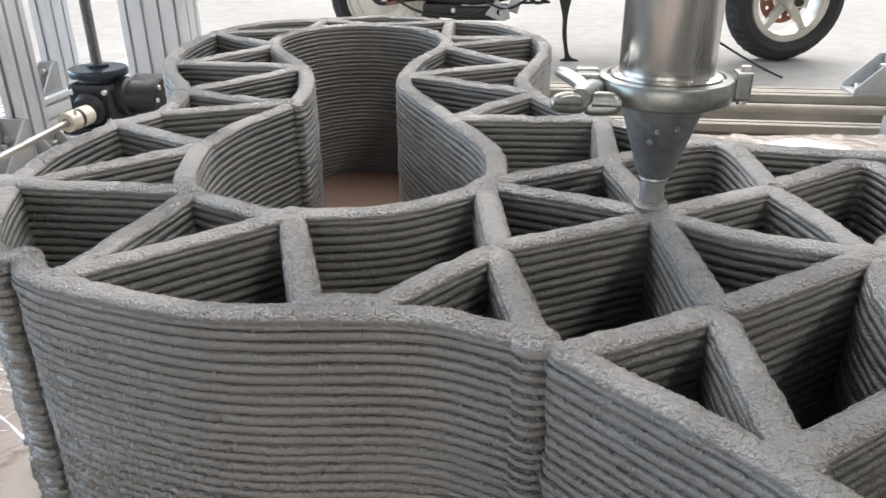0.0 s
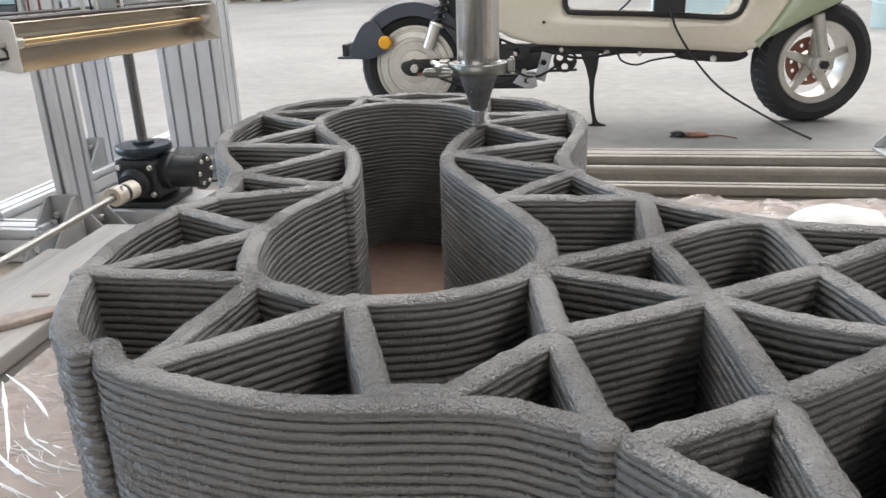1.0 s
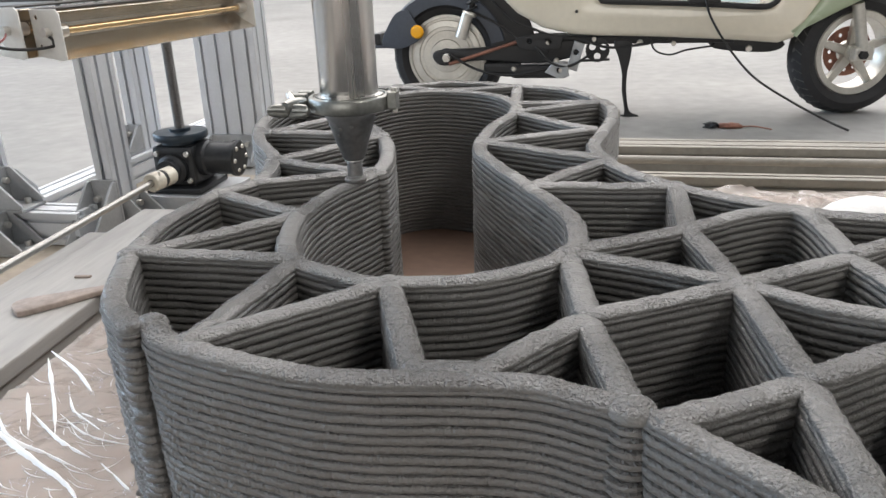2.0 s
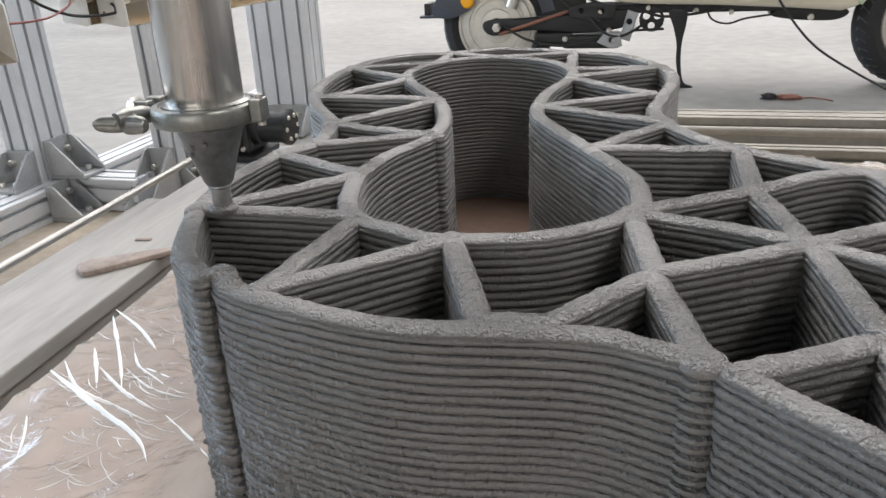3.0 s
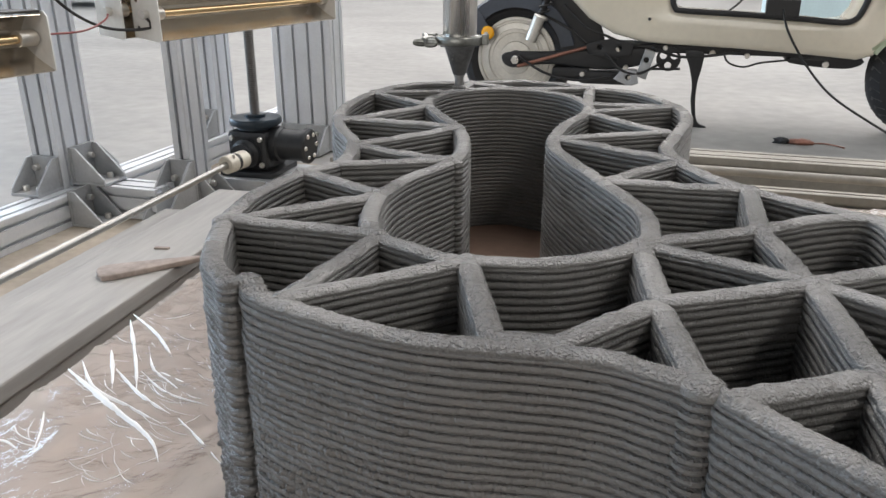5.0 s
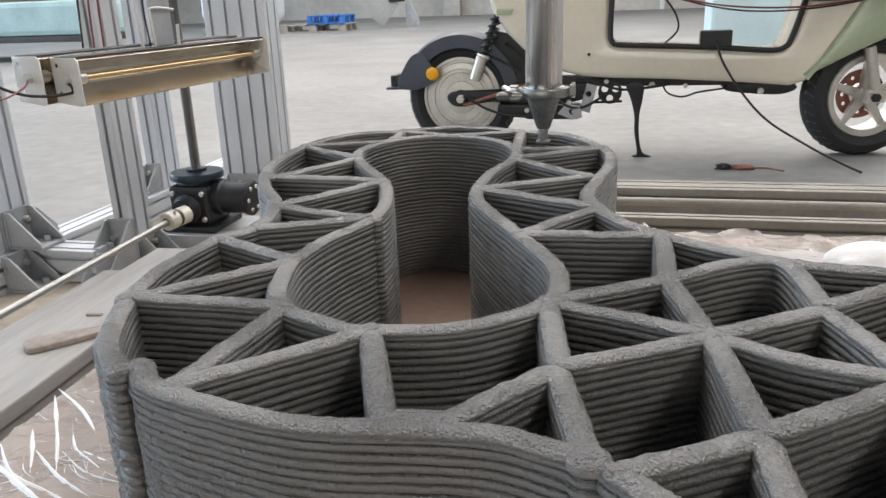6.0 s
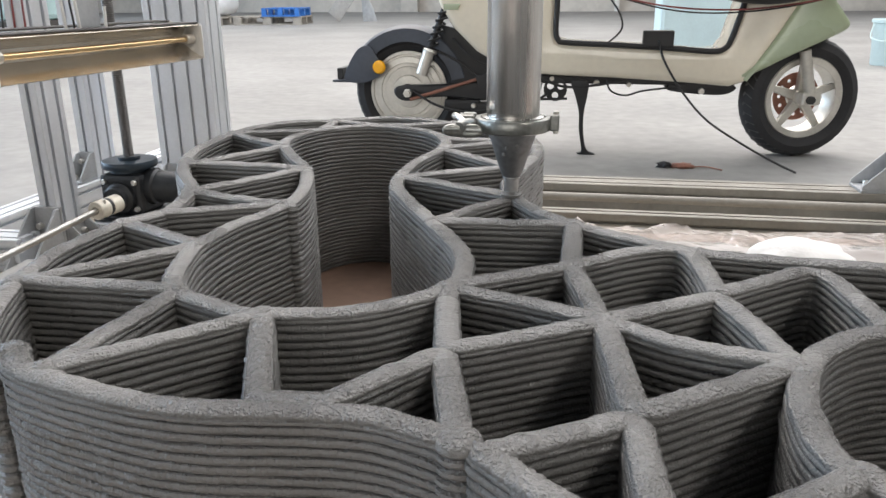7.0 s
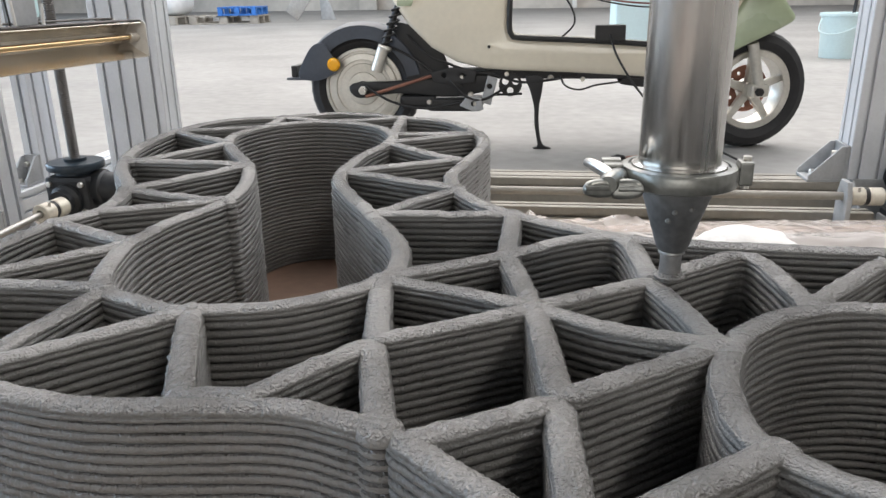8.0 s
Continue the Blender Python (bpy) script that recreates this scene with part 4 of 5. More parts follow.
def tyre(cx, cz, r, w, inner):
    m = Matrix.Translation((cx, 0, cz)) @ pose(0, 0, 0, 90)
    rows = [(inner, -w * 0.32), (inner + 0.006, -w * 0.40), (r - 0.035, -w * 0.5), (r - 0.014, -w * 0.42), (r - 0.003, -w * 0.22), (r, 0), (r - 0.003, w * 0.22), (r - 0.014, w * 0.42), (r - 0.035, w * 0.5), (inner + 0.006, w * 0.40), (inner, w * 0.32), (inner, -w * 0.32)]
    return lathe(rows, 64, None, m)


def tread(cx, cz, r, count=38):
    """Slanted rubber blocks on both shoulders of a tyre."""
    bm = bmesh.new()
    for k in range(count):
        for side in (-1, 1):
            m = Matrix.Translation((cx, 0, cz)) @ Matrix.Rotation(2 * math.pi * (k + 0.25 * side) / count, 4, "Y") @ Matrix.Translation((0, side * 0.025, r - 0.0104)) @ pose(0, 0, 0, -side * 24, 0, side * 32)
            v = bmesh.ops.create_cube(bm, size=1)["verts"]
            bmesh.ops.transform(bm, matrix=m @ Matrix.Diagonal((0.013, 0.034, 0.008, 1)), verts=v)
    return bm


RX, RZ, RR = -0.277, 0.187, 0.187
rear = part("rear_wheel", tyre(RX, RZ, RR, 0.095, 0.132), TYRE, scooter, "black rubber tyre")
part("tread", tread(RX, RZ, RR), DUSTY_RUBBER, rear, "dusty slanted tread blocks")
m = Matrix.Translation((RX, 0, RZ)) @ pose(0, 0, 0, 90)
part("hub_motor", lathe([(0.0, 0.050), (0.020, 0.050), (0.022, 0.044), (0.052, 0.042), (0.054, 0.038), (0.080, 0.038), (0.082, 0.034), (0.092, 0.034), (0.094, 0.038), (0.112, 0.036), (0.114, 0.030), (0.120, 0.030), (0.122, 0.036), (0.131, 0.034), (0.133, 0.020), (0.133, -0.030), (0.0, -0.030)], 64, None, m), HUB, rear, "pale alloy hub motor")
part("axle_nut", rod((RX + 0.008, -0.100, RZ), (RX + 0.008, -0.075, RZ), 0.014, 6), BOLT, rear)
part("axle_washer", rod((RX, -0.060, RZ), (RX, -0.046, RZ), 0.026, 24), BLACK, rear)


def fender_strip(cx, cz, r, a0, a1, w, drop):
    bm, rows = bmesh.new(), []
    for k in range(33):
        a = radians(a0 + (a1 - a0) * k / 32)
        d = Vector((math.cos(a), 0, math.sin(a)))
        c = Vector((cx, 0, cz))
        out = [c + d * (r - drop) + Vector((0, -w / 2, 0)), c + d * (r - 0.008) + Vector((0, -w / 2, 0)), c + d * r + Vector((0, -w * 0.36, 0)), c + d * (r + 0.004), c + d * r + Vector((0, w * 0.36, 0)), c + d * (r - 0.008) + Vector((0, w / 2, 0)), c + d * (r - drop) + Vector((0, w / 2, 0))]
        rows.append([bm.verts.new(v) for v in out])
    for p, q in zip(rows, rows[1:]):
        for i in range(6):
            bm.faces.new((p[i], p[i + 1], q[i + 1], q[i]))
    bmesh.ops.recalc_face_normals(bm, faces=bm.faces)
    bmesh.ops.solidify(bm, geom=bm.faces[:], thickness=0.003)
    return smooth(bm, 40)


fender = part("rear_fender", fender_strip(RX, RZ + 0.008, 0.204, 160, 12, 0.125, 0.050), FENDER, scooter, "slate blue plastic rear fender")
part("fender_flap", box(-0.535, -0.445, -0.06, 0.06, 0.216, 0.224, 0.003), FENDER, fender)
part("fender_side", flat([soft_loop([(-0.490, 0.232), (-0.440, 0.215), (-0.395, 0.225), (-0.352, 0.255), (-0.375, 0.300), (-0.400, 0.335), (-0.445, 0.320)])], 0.006, -0.066, 0.002), FENDER, fender)
part("plate_bracket", box(-0.520, -0.500, -0.05, 0.05, 0.225, 0.262, 0.003), BLACK, fender)
part("reflector", lathe([(0, 0.010), (0.016, 0.009), (0.021, 0.004), (0.022, 0), (0, 0)], 28, None, Matrix.Translation((-0.368, -0.070, 0.268)) @ pose(0, 0, 0, 90)), ORANGE, fender, "round orange reflector")
part("inner_guard", flat([soft_loop([(-0.170, 0.395), (-0.060, 0.365), (0.000, 0.290), (0.010, 0.205), (-0.060, 0.170), (-0.125, 0.190), (-0.130, 0.270)])], 0.010, -0.052, 0.003), BLACK, scooter)
# swing arm, shock, motor covers
arm = part("swing_arm", flat([soft_loop([(-0.310, 0.205), (-0.290, 0.160), (-0.160, 0.175), (0.020, 0.165), (0.150, 0.190), (0.150, 0.235), (0.0, 0.230), (-0.160, 0.215)])], 0.030, -0.062, 0.008), BLACK, scooter)
part("torque_link", rod((-0.262, -0.084, 0.166), (-0.040, -0.084, 0.234), 0.0055, 12), COPPER, arm, "rusty torque link")
part("casing", box(-0.060, 0.120, -0.085, 0.03, 0.118, 0.160, 0.012), BLACK, scooter)
part("casing", box(-0.150, -0.030, -0.080, 0.02, 0.128, 0.168, 0.012), BLACK, scooter)
part("step_bracket", flat([[(0.118, 0.150), (0.150, 0.140), (0.172, 0.225), (0.140, 0.235)], ring(0.146, 0.200, 0.009, 14)], 0.016, -0.080, 0.003), BRACKET, scooter)
for x, z in ((-0.02, 0.225), (0.055, 0.228), (0.085, 0.175), (-0.05, 0.150), (0.10, 0.145)):
    part("bolt", lathe([(0, 0.010), (0.007, 0.010), (0.009, 0.006), (0.009, 0), (0, 0)], 12, None, Matrix.Translation((x, -0.083, z)) @ pose(0, 0, 0, 90)), BOLT, arm)
shock = part("shock_absorber", rod((-0.222, -0.088, 0.248), (-0.196, -0.088, 0.322), 0.019, 20), HUB, scooter, "silver shock absorber body")
coil = [(-0.193 + 0.050 * u + 0.017 * math.cos(12 * math.pi * u), -0.088 + 0.017 * math.sin(12 * math.pi * u), 0.322 + 0.125 * u) for u in (k / 72 for k in range(73))]
part("spring", hose(coil, 0.0035, 6, 0.006), BLACK, shock)
part("damper", rod((-0.196, -0.088, 0.322), (-0.145, -0.088, 0.450), 0.010, 14), BLACK, shock)
for a, b, c, d in (((-0.19, -0.075, 0.33), (-0.10, -0.092, 0.29), (-0.03, -0.088, 0.24), (0.06, -0.090, 0.20)), ((-0.12, -0.07, 0.36), (-0.05, -0.094, 0.30), (0.02, -0.090, 0.27), (0.10, -0.085, 0.24)),
                   ((-0.26, -0.088, 0.20), (-0.17, -0.094, 0.15), (-0.06, -0.092, 0.13), (0.05, -0.088, 0.15)), ((0.02, -0.092, 0.22), (0.07, -0.098, 0.17), (0.13, -0.094, 0.16), (0.20, -0.085, 0.20)), ((0.16, -0.08, 0.24), (0.24, -0.09, 0.215), (0.33, -0.09, 0.22), (0.42, -0.08, 0.235))):
    part("cable", hose([a, b, c, d], 0.0042, 8, 0.008), BLACK, scooter)
part("spring_seat", lathe([(0, 0.0), (0.022, 0.0), (0.024, 0.006), (0.018, 0.012), (0, 0.012)], 20, None, pose(-0.193, -0.088, 0.318, 0, 22)), HUB, shock)
part("side_plate", flat([[(-0.045, 0.245), (0.030, 0.262), (0.105, 0.250), (0.098, 0.212), (0.020, 0.205), (-0.035, 0.215)], ring(0.0, 0.236, 0.008, 12), ring(0.06, 0.234, 0.010, 12)], 0.008, -0.090, 0.002), BLACK, scooter)
part("tail_bracket", flat([[(0.050, 0.140), (0.095, 0.120), (0.128, 0.128), (0.120, 0.165), (0.075, 0.172)], ring(0.095, 0.146, 0.009, 12)], 0.010, -0.094, 0.002), BRACKET, scooter)
for x, z, r_ in ((0.34, 0.226, 0.010), (0.44, 0.222, 0.008), (0.66, 0.205, 0.010), (0.20, 0.238, 0.008)):
    part("bolt", lathe([(0, 0.008), (r_ * 0.8, 0.008), (r_, 0.005), (r_, 0), (0, 0)], 10, None, Matrix.Translation((x, -0.072, z)) @ pose(0, 0, 0, 90)), BOLT, scooter)
# body shell with its open step-through
shell = [(-0.196, 0.740), (-0.190, 0.640), (-0.182, 0.540), (-0.158, 0.460), (-0.112, 0.392), (-0.040, 0.322), (0.040, 0.278), (0.130, 0.256), (0.215, 0.250), (0.400, 0.244), (0.600, 0.233), (0.735, 0.222), (0.778, 0.236), (0.812, 0.290), (0.880, 0.410), (0.940, 0.520), (0.975, 0.640), (0.985, 0.740)]
gap = [(0.212, 0.600), (0.209, 0.470), (0.208, 0.385), (0.216, 0.360), (0.240, 0.352), (0.420, 0.344), (0.560, 0.336), (0.670, 0.328), (0.705, 0.334), (0.724, 0.360), (0.752, 0.470), (0.780, 0.600)]
part("body_shell", flat([shell, gap], 0.22, 0.0, 0.022), CREAM, scooter, "glossy cream painted body shell")
trim = [(x, -0.113, z) for x, z in gap]
part("trim", hose(trim + [trim[0]], 0.0085, 8, 0.01), BLACK, scooter, "black rubber edge trim")
part("underside", box(0.00, 0.62, -0.07, 0.07, 0.222, 0.246, 0.006), BLACK, scooter)
part("underside", flat([soft_loop([(0.560, 0.205), (0.720, 0.192), (0.760, 0.222), (0.600, 0.236)])], 0.12, 0.0, 0.006), BLACK, scooter)
part("badge", plate([[(0.0, 0.0), (0.045, 0.0), (0.052, 0.018), (0.0, 0.018)]], 0.004, 0.001, Matrix.Translation((-0.142, -0.116, 0.449)) @ pose(0, 0, 0, 90)), SAGE, scooter)
part("shell_bolt", rod((0.145, -0.116, 0.325), (0.145, -0.108, 0.325), 0.005, 10), BLACK, scooter)
# front leg shield, fork and wheel
part("leg_shield", flat([soft_loop([(0.770, 0.246), (0.790, 0.255), (0.915, 0.322), (1.000, 0.365), (1.052, 0.400), (1.030, 0.440), (0.985, 0.500), (0.950, 0.580), (0.960, 0.640), (0.985, 0.640), (0.905, 0.470), (0.840, 0.350)], 0.01)], 0.20, -0.01, 0.015), SAGE, scooter, "sage green front shield")
FX, FZ, FR = 0.962, 0.184, 0.184
front = part("front_wheel", tyre(FX, FZ, FR, 0.10, 0.122), TYRE, scooter, "black rubber tyre")
part("tread", tread(FX, FZ, FR), DUSTY_RUBBER, front, "dusty slanted tread blocks")
m = Matrix.Translation((FX, 0, FZ)) @ pose(0, 0, 0, 90)
part("rim", lathe([(0.104, -0.036), (0.122, -0.040), (0.125, -0.036), (0.121, 0.0), (0.125, 0.036), (0.122, 0.040), (0.104, 0.036), (0.110, 0.0), (0.104, -0.036)], 64, None, m), HUB, front, "pale alloy rim")
part("brake_disc", plate([ring(0, 0, 0.074, 40), ring(0, 0, 0.034, 30)] + [ring(0.055 * math.cos(a), 0.055 * math.sin(a), 0.006, 10) for a in (2 * math.pi * k / 12 for k in range(12))], 0.004, 0.0005, Matrix.Translation((FX, 0.012, FZ)) @ pose(0, 0, 0, 90)), COPPER, front, "drilled brake disc")
part("hub", lathe([(0, 0.046), (0.018, 0.046), (0.026, 0.036), (0.030, -0.036), (0, -0.036)], 28, None, m), HUB, front)
for k in range(5):
    a = 90 + 72 * k
    sp = plate([[(0.022, -0.015), (0.108, -0.009), (0.108, 0.009), (0.022, 0.015)]], 0.022, 0.004, Matrix.Translation((FX, -0.012, FZ)) @ pose(0, 0, 0, 90) @ pose(0, 0, 0, 0, 0, a))
    part("spoke", sp, HUB, front)
fork = part("fork", rod((0.965, -0.062, 0.196), (0.930, -0.062, 0.330), 0.017, 20), HUB, scooter, "silver fork leg")
part("axle_clamp", box(0.935, 0.995, -0.078, -0.048, 0.165, 0.205, 0.008), HUB, fork)
part("axle_nut", rod((0.958, -0.092, 0.183), (0.958, -0.076, 0.183), 0.013, 6), BLACK, fork)
steer = Matrix.Translation((FX, 0, 0)) @ pose(0, 0, 0, 0, 0, 15) @ Matrix.Translation((-FX, 0, 0))
front.matrix_basis, fork.matrix_basis = steer, steer
# chain ring, stand, control box, cables
holes = [ring(0.019 * math.cos(a), 0.019 * math.sin(a), 0.0105, 14) for a in (0.5, 0.5 + 2.094, 0.5 + 4.189)]
teeth = [((0.036 + 0.002 * (k % 2)) * math.cos(2 * math.pi * k / 48), (0.036 + 0.002 * (k % 2)) * math.sin(2 * math.pi * k / 48)) for k in range(48)]
part("chain_ring", plate([teeth] + holes, 0.005, 0.0006, Matrix.Translation((0.212, -0.075, 0.205)) @ pose(0, 0, 0, 90)), BLACK, scooter)
part("stay", rod((0.150, -0.075, 0.172), (0.250, -0.075, 0.176), 0.004, 8), BLACK, scooter)
part("stand", plate([soft_loop([(0.262, 0.232), (0.312, 0.232), (0.314, 0.190), (0.306, 0.140), (0.306, 0.080), (0.318, 0.018), (0.345, 0.004), (0.345, 0.0), (0.292, 0.0), (0.290, 0.006), (0.303, 0.012), (0.292, 0.080), (0.290, 0.130), (0.278, 0.180)], 0.008)], 0.018, 0.003, Matrix.Translation((0, -0.085, 0)) @ pose(0, 0, 0, 90)), BLACK, scooter, "black metal side stand")
part("control_box", box(0.470, 0.560, -0.125, -0.085, 0.340, 0.388, 0.004), BLACK, scooter)
part("cable", hose([(0.515, -0.125, 0.360), (0.535, -0.15, 0.300), (0.590, -0.18, 0.215), (0.665, -0.20, 0.135), (0.770, -0.23, 0.070), (0.860, -0.26, 0.024), (0.910, -0.29, 0.004)], 0.0034), CABLE, scooter, "black charging cable")
part("cable", hose([(0.370, -0.09, 0.236), (0.385, -0.10, 0.205), (0.430, -0.10, 0.192), (0.480, -0.09, 0.205), (0.560, -0.08, 0.215)], 0.003), CABLE, scooter)
part("cable", hose([(0.360, -0.10, 0.345), (0.405, -0.10, 0.390), (0.395, -0.10, 0.440), (0.350, -0.10, 0.500)], 0.003), CABLE, scooter)
part("cable", hose([(0.33, -0.12, 0.500), (0.50, -0.14, 0.462), (0.65, -0.14, 0.448), (0.80, -0.14, 0.452), (0.98, -0.14, 0.480), (1.10, -0.12, 0.520)], 0.0026), RED_WIRE, scooter)
part("cable", hose([(0.30, -0.12, 0.510), (0.50, -0.13, 0.455), (0.65, -0.13, 0.438), (0.82, -0.13, 0.448), (0.98, -0.13, 0.480), (1.10, -0.11, 0.525)], 0.0024), CABLE, scooter)
part("seat", flat([soft_loop([(0.600, 0.600), (0.630, 0.510), (0.700, 0.474), (0.800, 0.462), (0.890, 0.476), (0.940, 0.520), (0.950, 0.600)])], 0.10, -0.17, 0.02), BLACK, scooter)

# ---- far things ----
bucket = thing("bucket", "pale blue plastic bucket with a wire handle", "bucket", (2.43, 6.15, 0))
part("pail", lathe([(0, 0.004), (0.118, 0.004), (0.122, 0), (0.125, 0.01), (0.142, 0.285), (0.152, 0.288), (0.152, 0.310), (0.146, 0.312), (0.140, 0.300), (0.118, 0.012), (0, 0.012)], 40), PALE_BLUE, bucket)
part("handle", hose([(-0.150, -0.02, 0.27), (-0.175, -0.08, 0.19), (-0.10, -0.15, 0.17), (0.02, -0.165, 0.21), (0.150, -0.02, 0.27)], 0.005), PALE_BLUE, bucket)
part("scraper", rod((0.06, 0.02, 0.02), (0.10, 0.05, 0.55), 0.012, 10), BLACK, bucket)


def pallet(at, rz, mat, label, s=1.0):
    p = thing("pallet", label, "pallet", at, rz, "pallets")
    for y in (-0.45, 0, 0.45):
        part("runner", box(-0.6 * s, 0.6 * s, y - 0.05, y + 0.05, 0, 0.022, 0.003), mat, p)
        for x in (-0.52 * s, 0, 0.52 * s):
            part("block", box(x - 0.07 * s, x + 0.07 * s, y - 0.05, y + 0.05, 0.0225, 0.115, 0.003), mat, p)
    for k in range(7):
        x = (-0.54 + 0.18 * k) * s
        part("board", box(x - 0.055 * s, x + 0.055 * s, -0.5, 0.5, 0.1155, 0.140, 0.003), mat, p)
    return p


pallet((-5.15, 13.6, 0), 8, GREY_WOOD, "weathered wooden pallet under a blue one")
pallet((-4.90, 13.6, 0.141), 8, BLUE, "short blue plastic pallet on a wooden one", 0.55)
pallet((-6.45, 13.3, 0), 5, GREY_WOOD, "weathered wooden pallet with white sacks")
for k, (x, y, z) in enumerate(((-6.7, 13.2, 0.141), (-6.2, 13.4, 0.141))):
    bm = bmesh.new()
    bmesh.ops.create_icosphere(bm, subdivisions=4, radius=1)
    for v in bm.verts:
        d = v.co.normalized()
        s = 1 + 0.08 * noise.noise(d * 3 + Vector((k, 0, 0)))
        v.co = Vector((math.copysign(abs(d.x) ** 0.5, d.x) * 0.40, math.copysign(abs(d.y) ** 0.5, d.y) * 0.38, (math.copysign(abs(d.z) ** 0.6, d.z) + 1) * 0.36)) * s
        v.co.z = max(0, v.co.z)
    ob = part("bulk_sack", smooth(bm, 80), SACK)
    ob.location = (x, y, z)
    tagged(ob, "full white woven sack on a wooden pallet", "sack", "sacks")

bench = thing("work_bench", "dark steel bench covered with a pale teal sheet", "bench", (-6.3, 7.9, 0))
part("top", box(-1.3, 1.15, -0.5, 0.5, 0.20, 0.26, 0.01), DARK_METAL, bench)
part("sheet", box(-1.2, 1.1, -0.48, 0.48, 0.261, 0.62, 0.06), TARP, bench)
for x in (-1.2, 1.05):
    for y in (-0.42, 0.42):
        part("leg", box(x - 0.06, x + 0.06, y - 0.05, y + 0.05, 0, 0.20, 0.005), DARK_METAL, bench)

bin_ = thing("storage_bin", "pale blue plastic storage bin behind the scooter", "bin", (1.25, 6.25, 0))
part("bin_body", box(-0.42, 0.20, -0.25, 0.25, 0.0, 0.60, 0.03), PALE_BLUE, bin_)
part("bin_lid", box(-0.44, 0.22, -0.27, 0.27, 0.6005, 0.64, 0.012), PALE_BLUE, bin_)

lean = thing("leaning_panels", "grey flat panels leaning together on the far floor", "panel", (-4.28, 14.7, 0))
up = pose(0, 0, 0, 90)
part("panel", plate([[(0, 0), (-0.22, 0.18), (0.13, 0.62), (0.32, 0.42)]], 0.03, 0.004, up), DUSTY, lean)
part("panel", plate([[(0.40, 0.0), (0.68, 0.0), (0.62, 0.20), (0.46, 0.52), (0.38, 0.40)]], 0.03, 0.004, Matrix.Translation((0, 0.25, 0)) @ up), BRACKET, lean)
part("clamp", box(0.14, 0.38, -0.06, 0.28, 0.46, 0.66, 0.02), BLACK, lean, "black clamp")

# wall panels and posts far away
for x, w_, h_, mat in ((-4.6, 0.5, 2.4, WALL), (-2.7, 0.12, 2.6, WHITE_TIN), (-0.9, 0.14, 2.6, WHITE_TIN), (1.2, 0.12, 2.6, WHITE_TIN)):
    ob = part("wall_post", box(x - w_ / 2, x + w_ / 2, 22.3, 22.598, 0, h_, 0.02), mat)
    tagged(ob, "pale upright post against the far wall", "post", "wall posts", "structure")

scrap = thing("scrap", "small dark and red rubber scrap lying on the floor", "scrap", (0.60, 2.54, 0))
bm = bmesh.new()
bmesh.ops.create_icosphere(bm, subdivisions=3, radius=1)
for v in bm.verts:
    v.co = Vector((v.co.x * 0.035, v.co.y * 0.016, v.co.z * 0.010)) * (1 + 0.4 * noise.noise(v.co * 3))
    v.co.z = max(-0.0, v.co.z + 0.005)
part("red_piece", smooth(bm, 80), COPPER, scrap)
bm = bmesh.new()
bmesh.ops.create_icosphere(bm, subdivisions=3, radius=1)
for v in bm.verts:
    v.co = Vector((v.co.x * 0.017 - 0.05, v.co.y * 0.014, v.co.z * 0.012)) * (1 + 0.4 * noise.noise(v.co * 3 + Vector((5, 0, 0))))
    v.co.z = max(0.0, v.co.z + 0.006)
part("dark_piece", smooth(bm, 80), BLACK, scrap)
part("thread", hose([(0.03, 0, 0.004), (0.07, 0.01, 0.003), (0.11, -0.03, 0.003)], 0.002), COPPER, scrap)


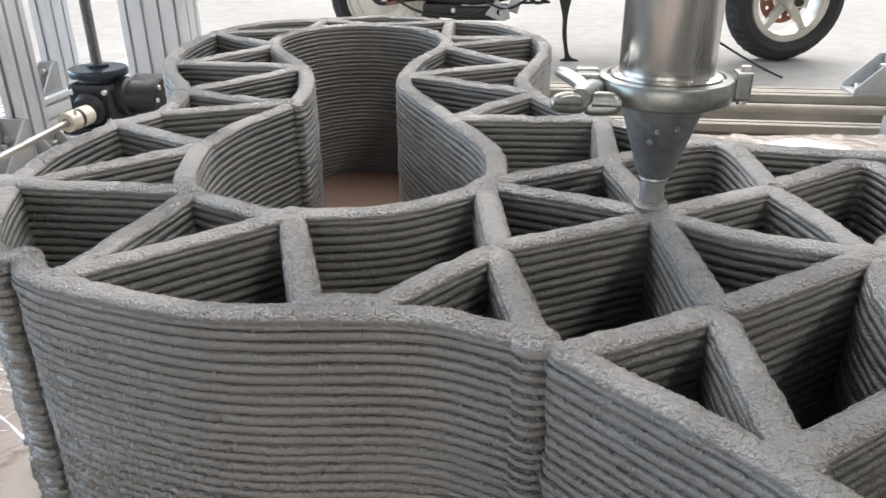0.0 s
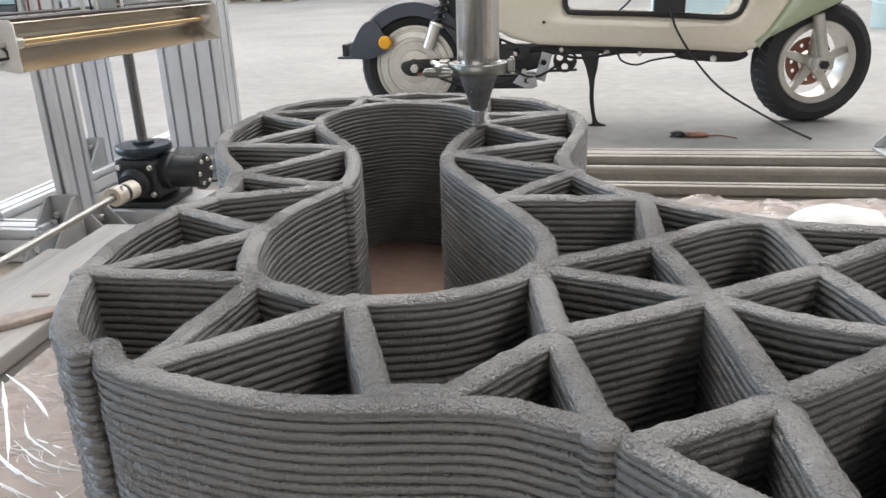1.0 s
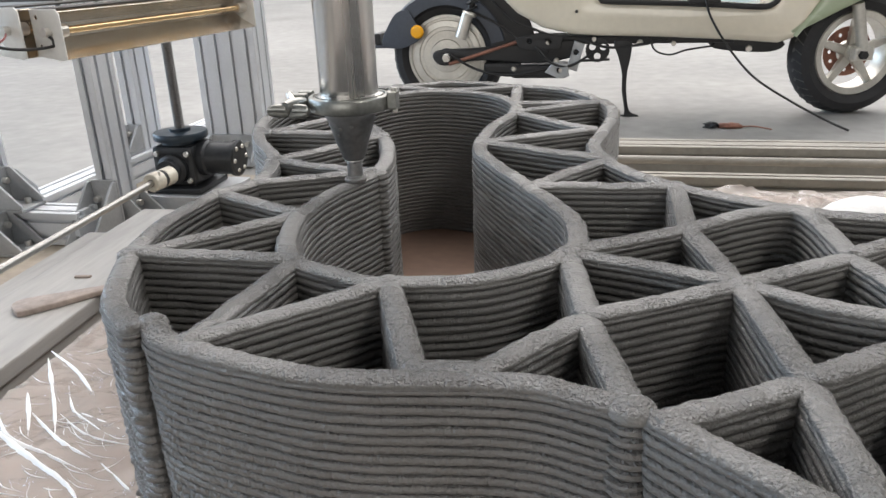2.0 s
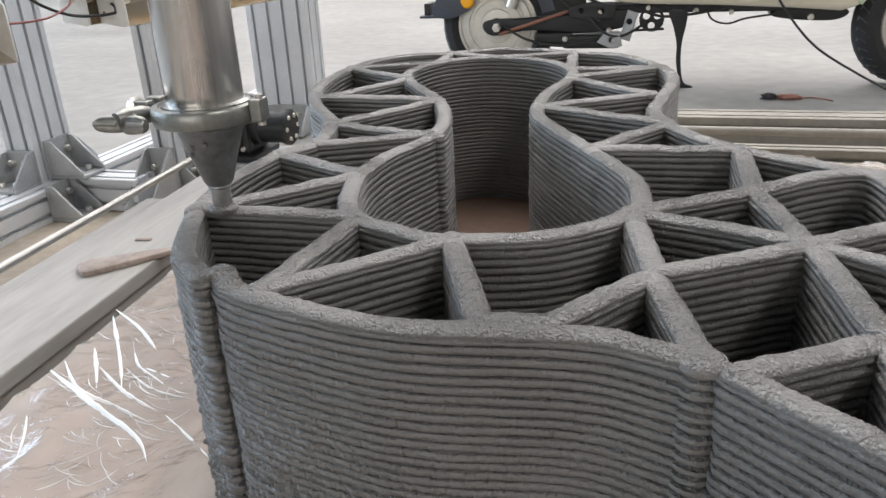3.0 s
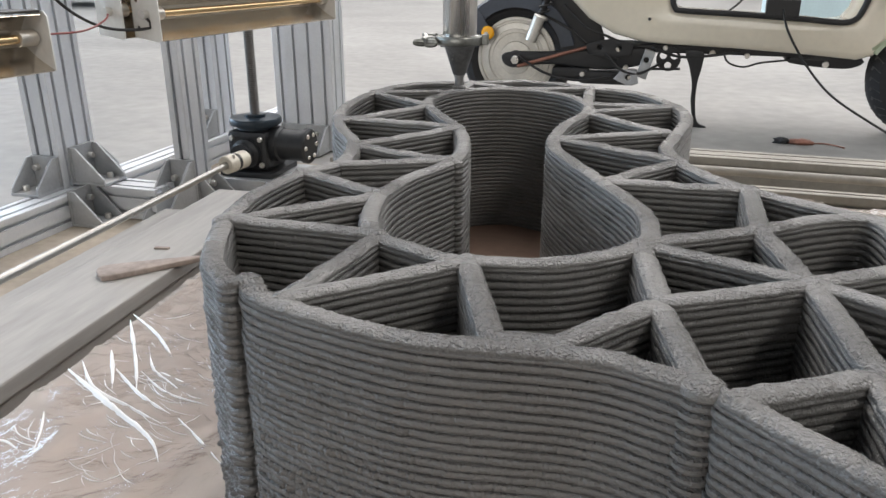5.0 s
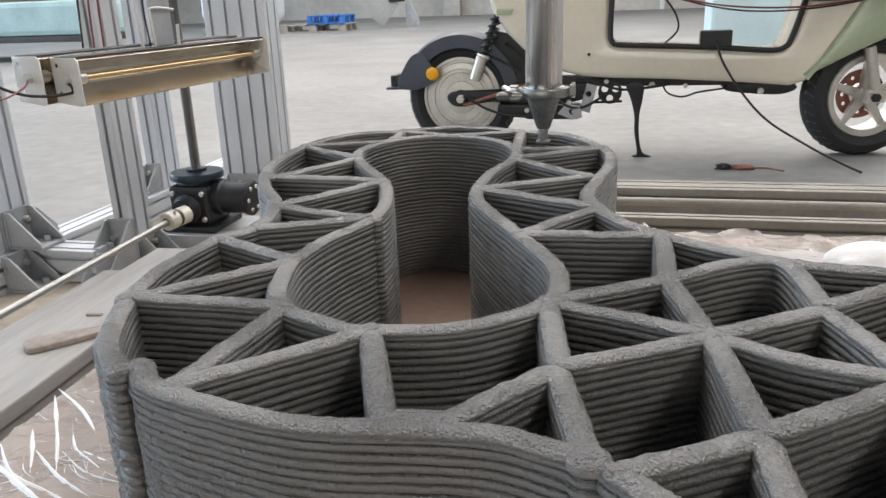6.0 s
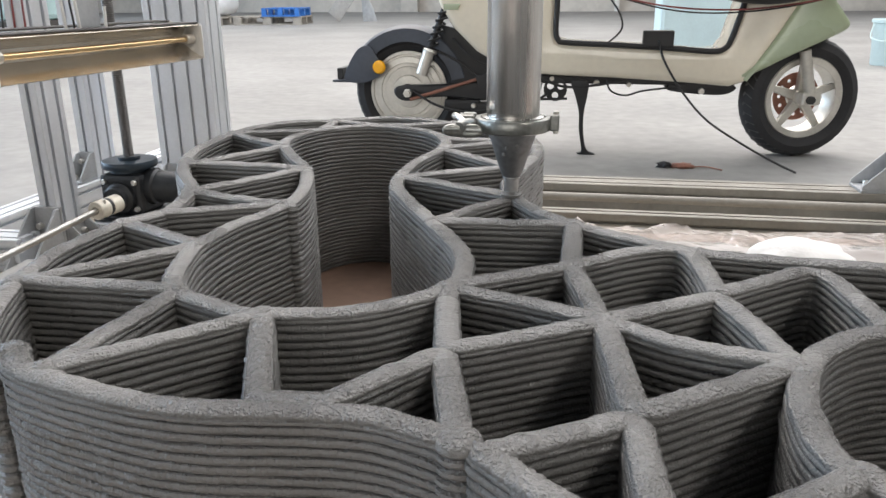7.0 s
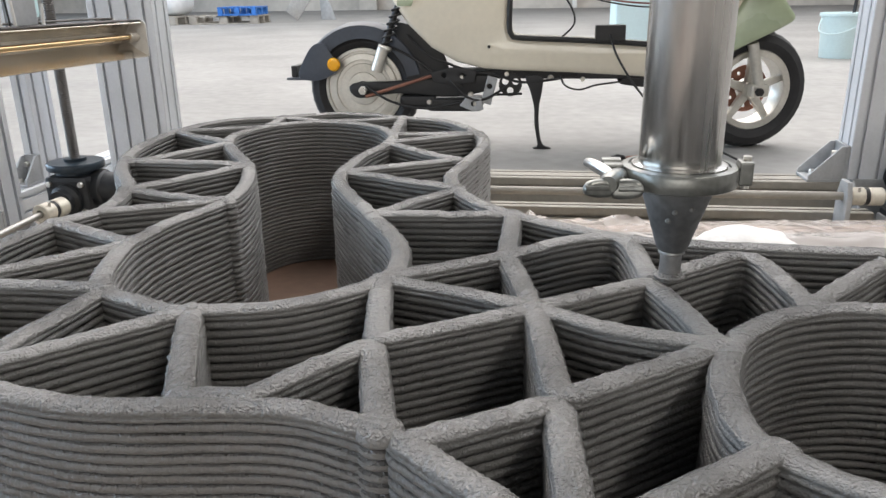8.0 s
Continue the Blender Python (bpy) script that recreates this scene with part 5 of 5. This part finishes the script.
# ---- what moves ----
def motions():
    line = ((0.0, 0.303, 0.659), (0.1, 0.292, 0.733), (0.2, 0.266, 0.725), (0.3, 0.211, 0.702), (0.4, 0.208, 0.721), (0.5, 0.198, 0.781), (0.6, 0.157, 0.840), (0.7, 0.126, 0.915), (0.8, 0.107, 0.986),
            (0.9, 0.113, 1.046), (1.0, 0.123, 1.122), (1.1, 0.118, 1.195), (1.2, 0.060, 1.270), (1.3, -0.001, 1.288), (1.4, -0.064, 1.255), (1.5, -0.073, 1.130), (1.6, -0.056, 1.098), (1.7, -0.010, 1.010),
            (1.95, 0.028, 0.866), (2.12, 0.008, 0.750), (2.28, 0.036, 0.660), (2.42, 0.104, 0.630), (2.62, 0.028, 0.550), (2.8, 0.041, 0.648), (2.9, 0.016, 0.652), (3.0, -0.056, 0.652), (3.1, -0.078, 0.672),
            (3.2, -0.023, 0.718), (3.3, -0.001, 0.757), (3.4, -0.058, 0.780), (3.5, -0.081, 0.804), (3.6, -0.018, 0.814), (3.7, 0.004, 0.820), (3.8, 0.008, 0.846), (3.88, 0.020, 0.868), (4.0, -0.074, 0.928),
            (4.1, -0.012, 1.000), (4.2, -0.038, 1.016), (4.4, -0.150, 1.046), (4.5, -0.120, 1.072), (4.6, -0.086, 1.125), (4.7, -0.142, 1.200), (4.95, -0.072, 1.245), (5.2, -0.070, 1.328), (5.5, 0.013, 1.290),
            (5.8, 0.109, 1.324), (6.0, 0.150, 1.239), (6.2, 0.205, 1.188), (6.3, 0.138, 1.140), (6.4, 0.139, 1.122), (6.5, 0.209, 1.073), (6.6, 0.212, 1.042), (6.7, 0.140, 0.982), (6.8, 0.122, 0.962),
            (6.9, 0.186, 0.937), (7.0, 0.229, 0.920), (7.1, 0.211, 0.892), (7.2, 0.174, 0.843), (7.3, 0.216, 0.831), (7.4, 0.276, 0.848), (7.5, 0.290, 0.803), (7.6, 0.289, 0.741), (7.7, 0.320, 0.767),
            (7.8, 0.366, 0.791), (7.9, 0.374, 0.728), (8.0, 0.390, 0.703))
    walk(nozzle, [(t, pose(x, y, TOP + 0.003)) for t, x, y in line])


motions()
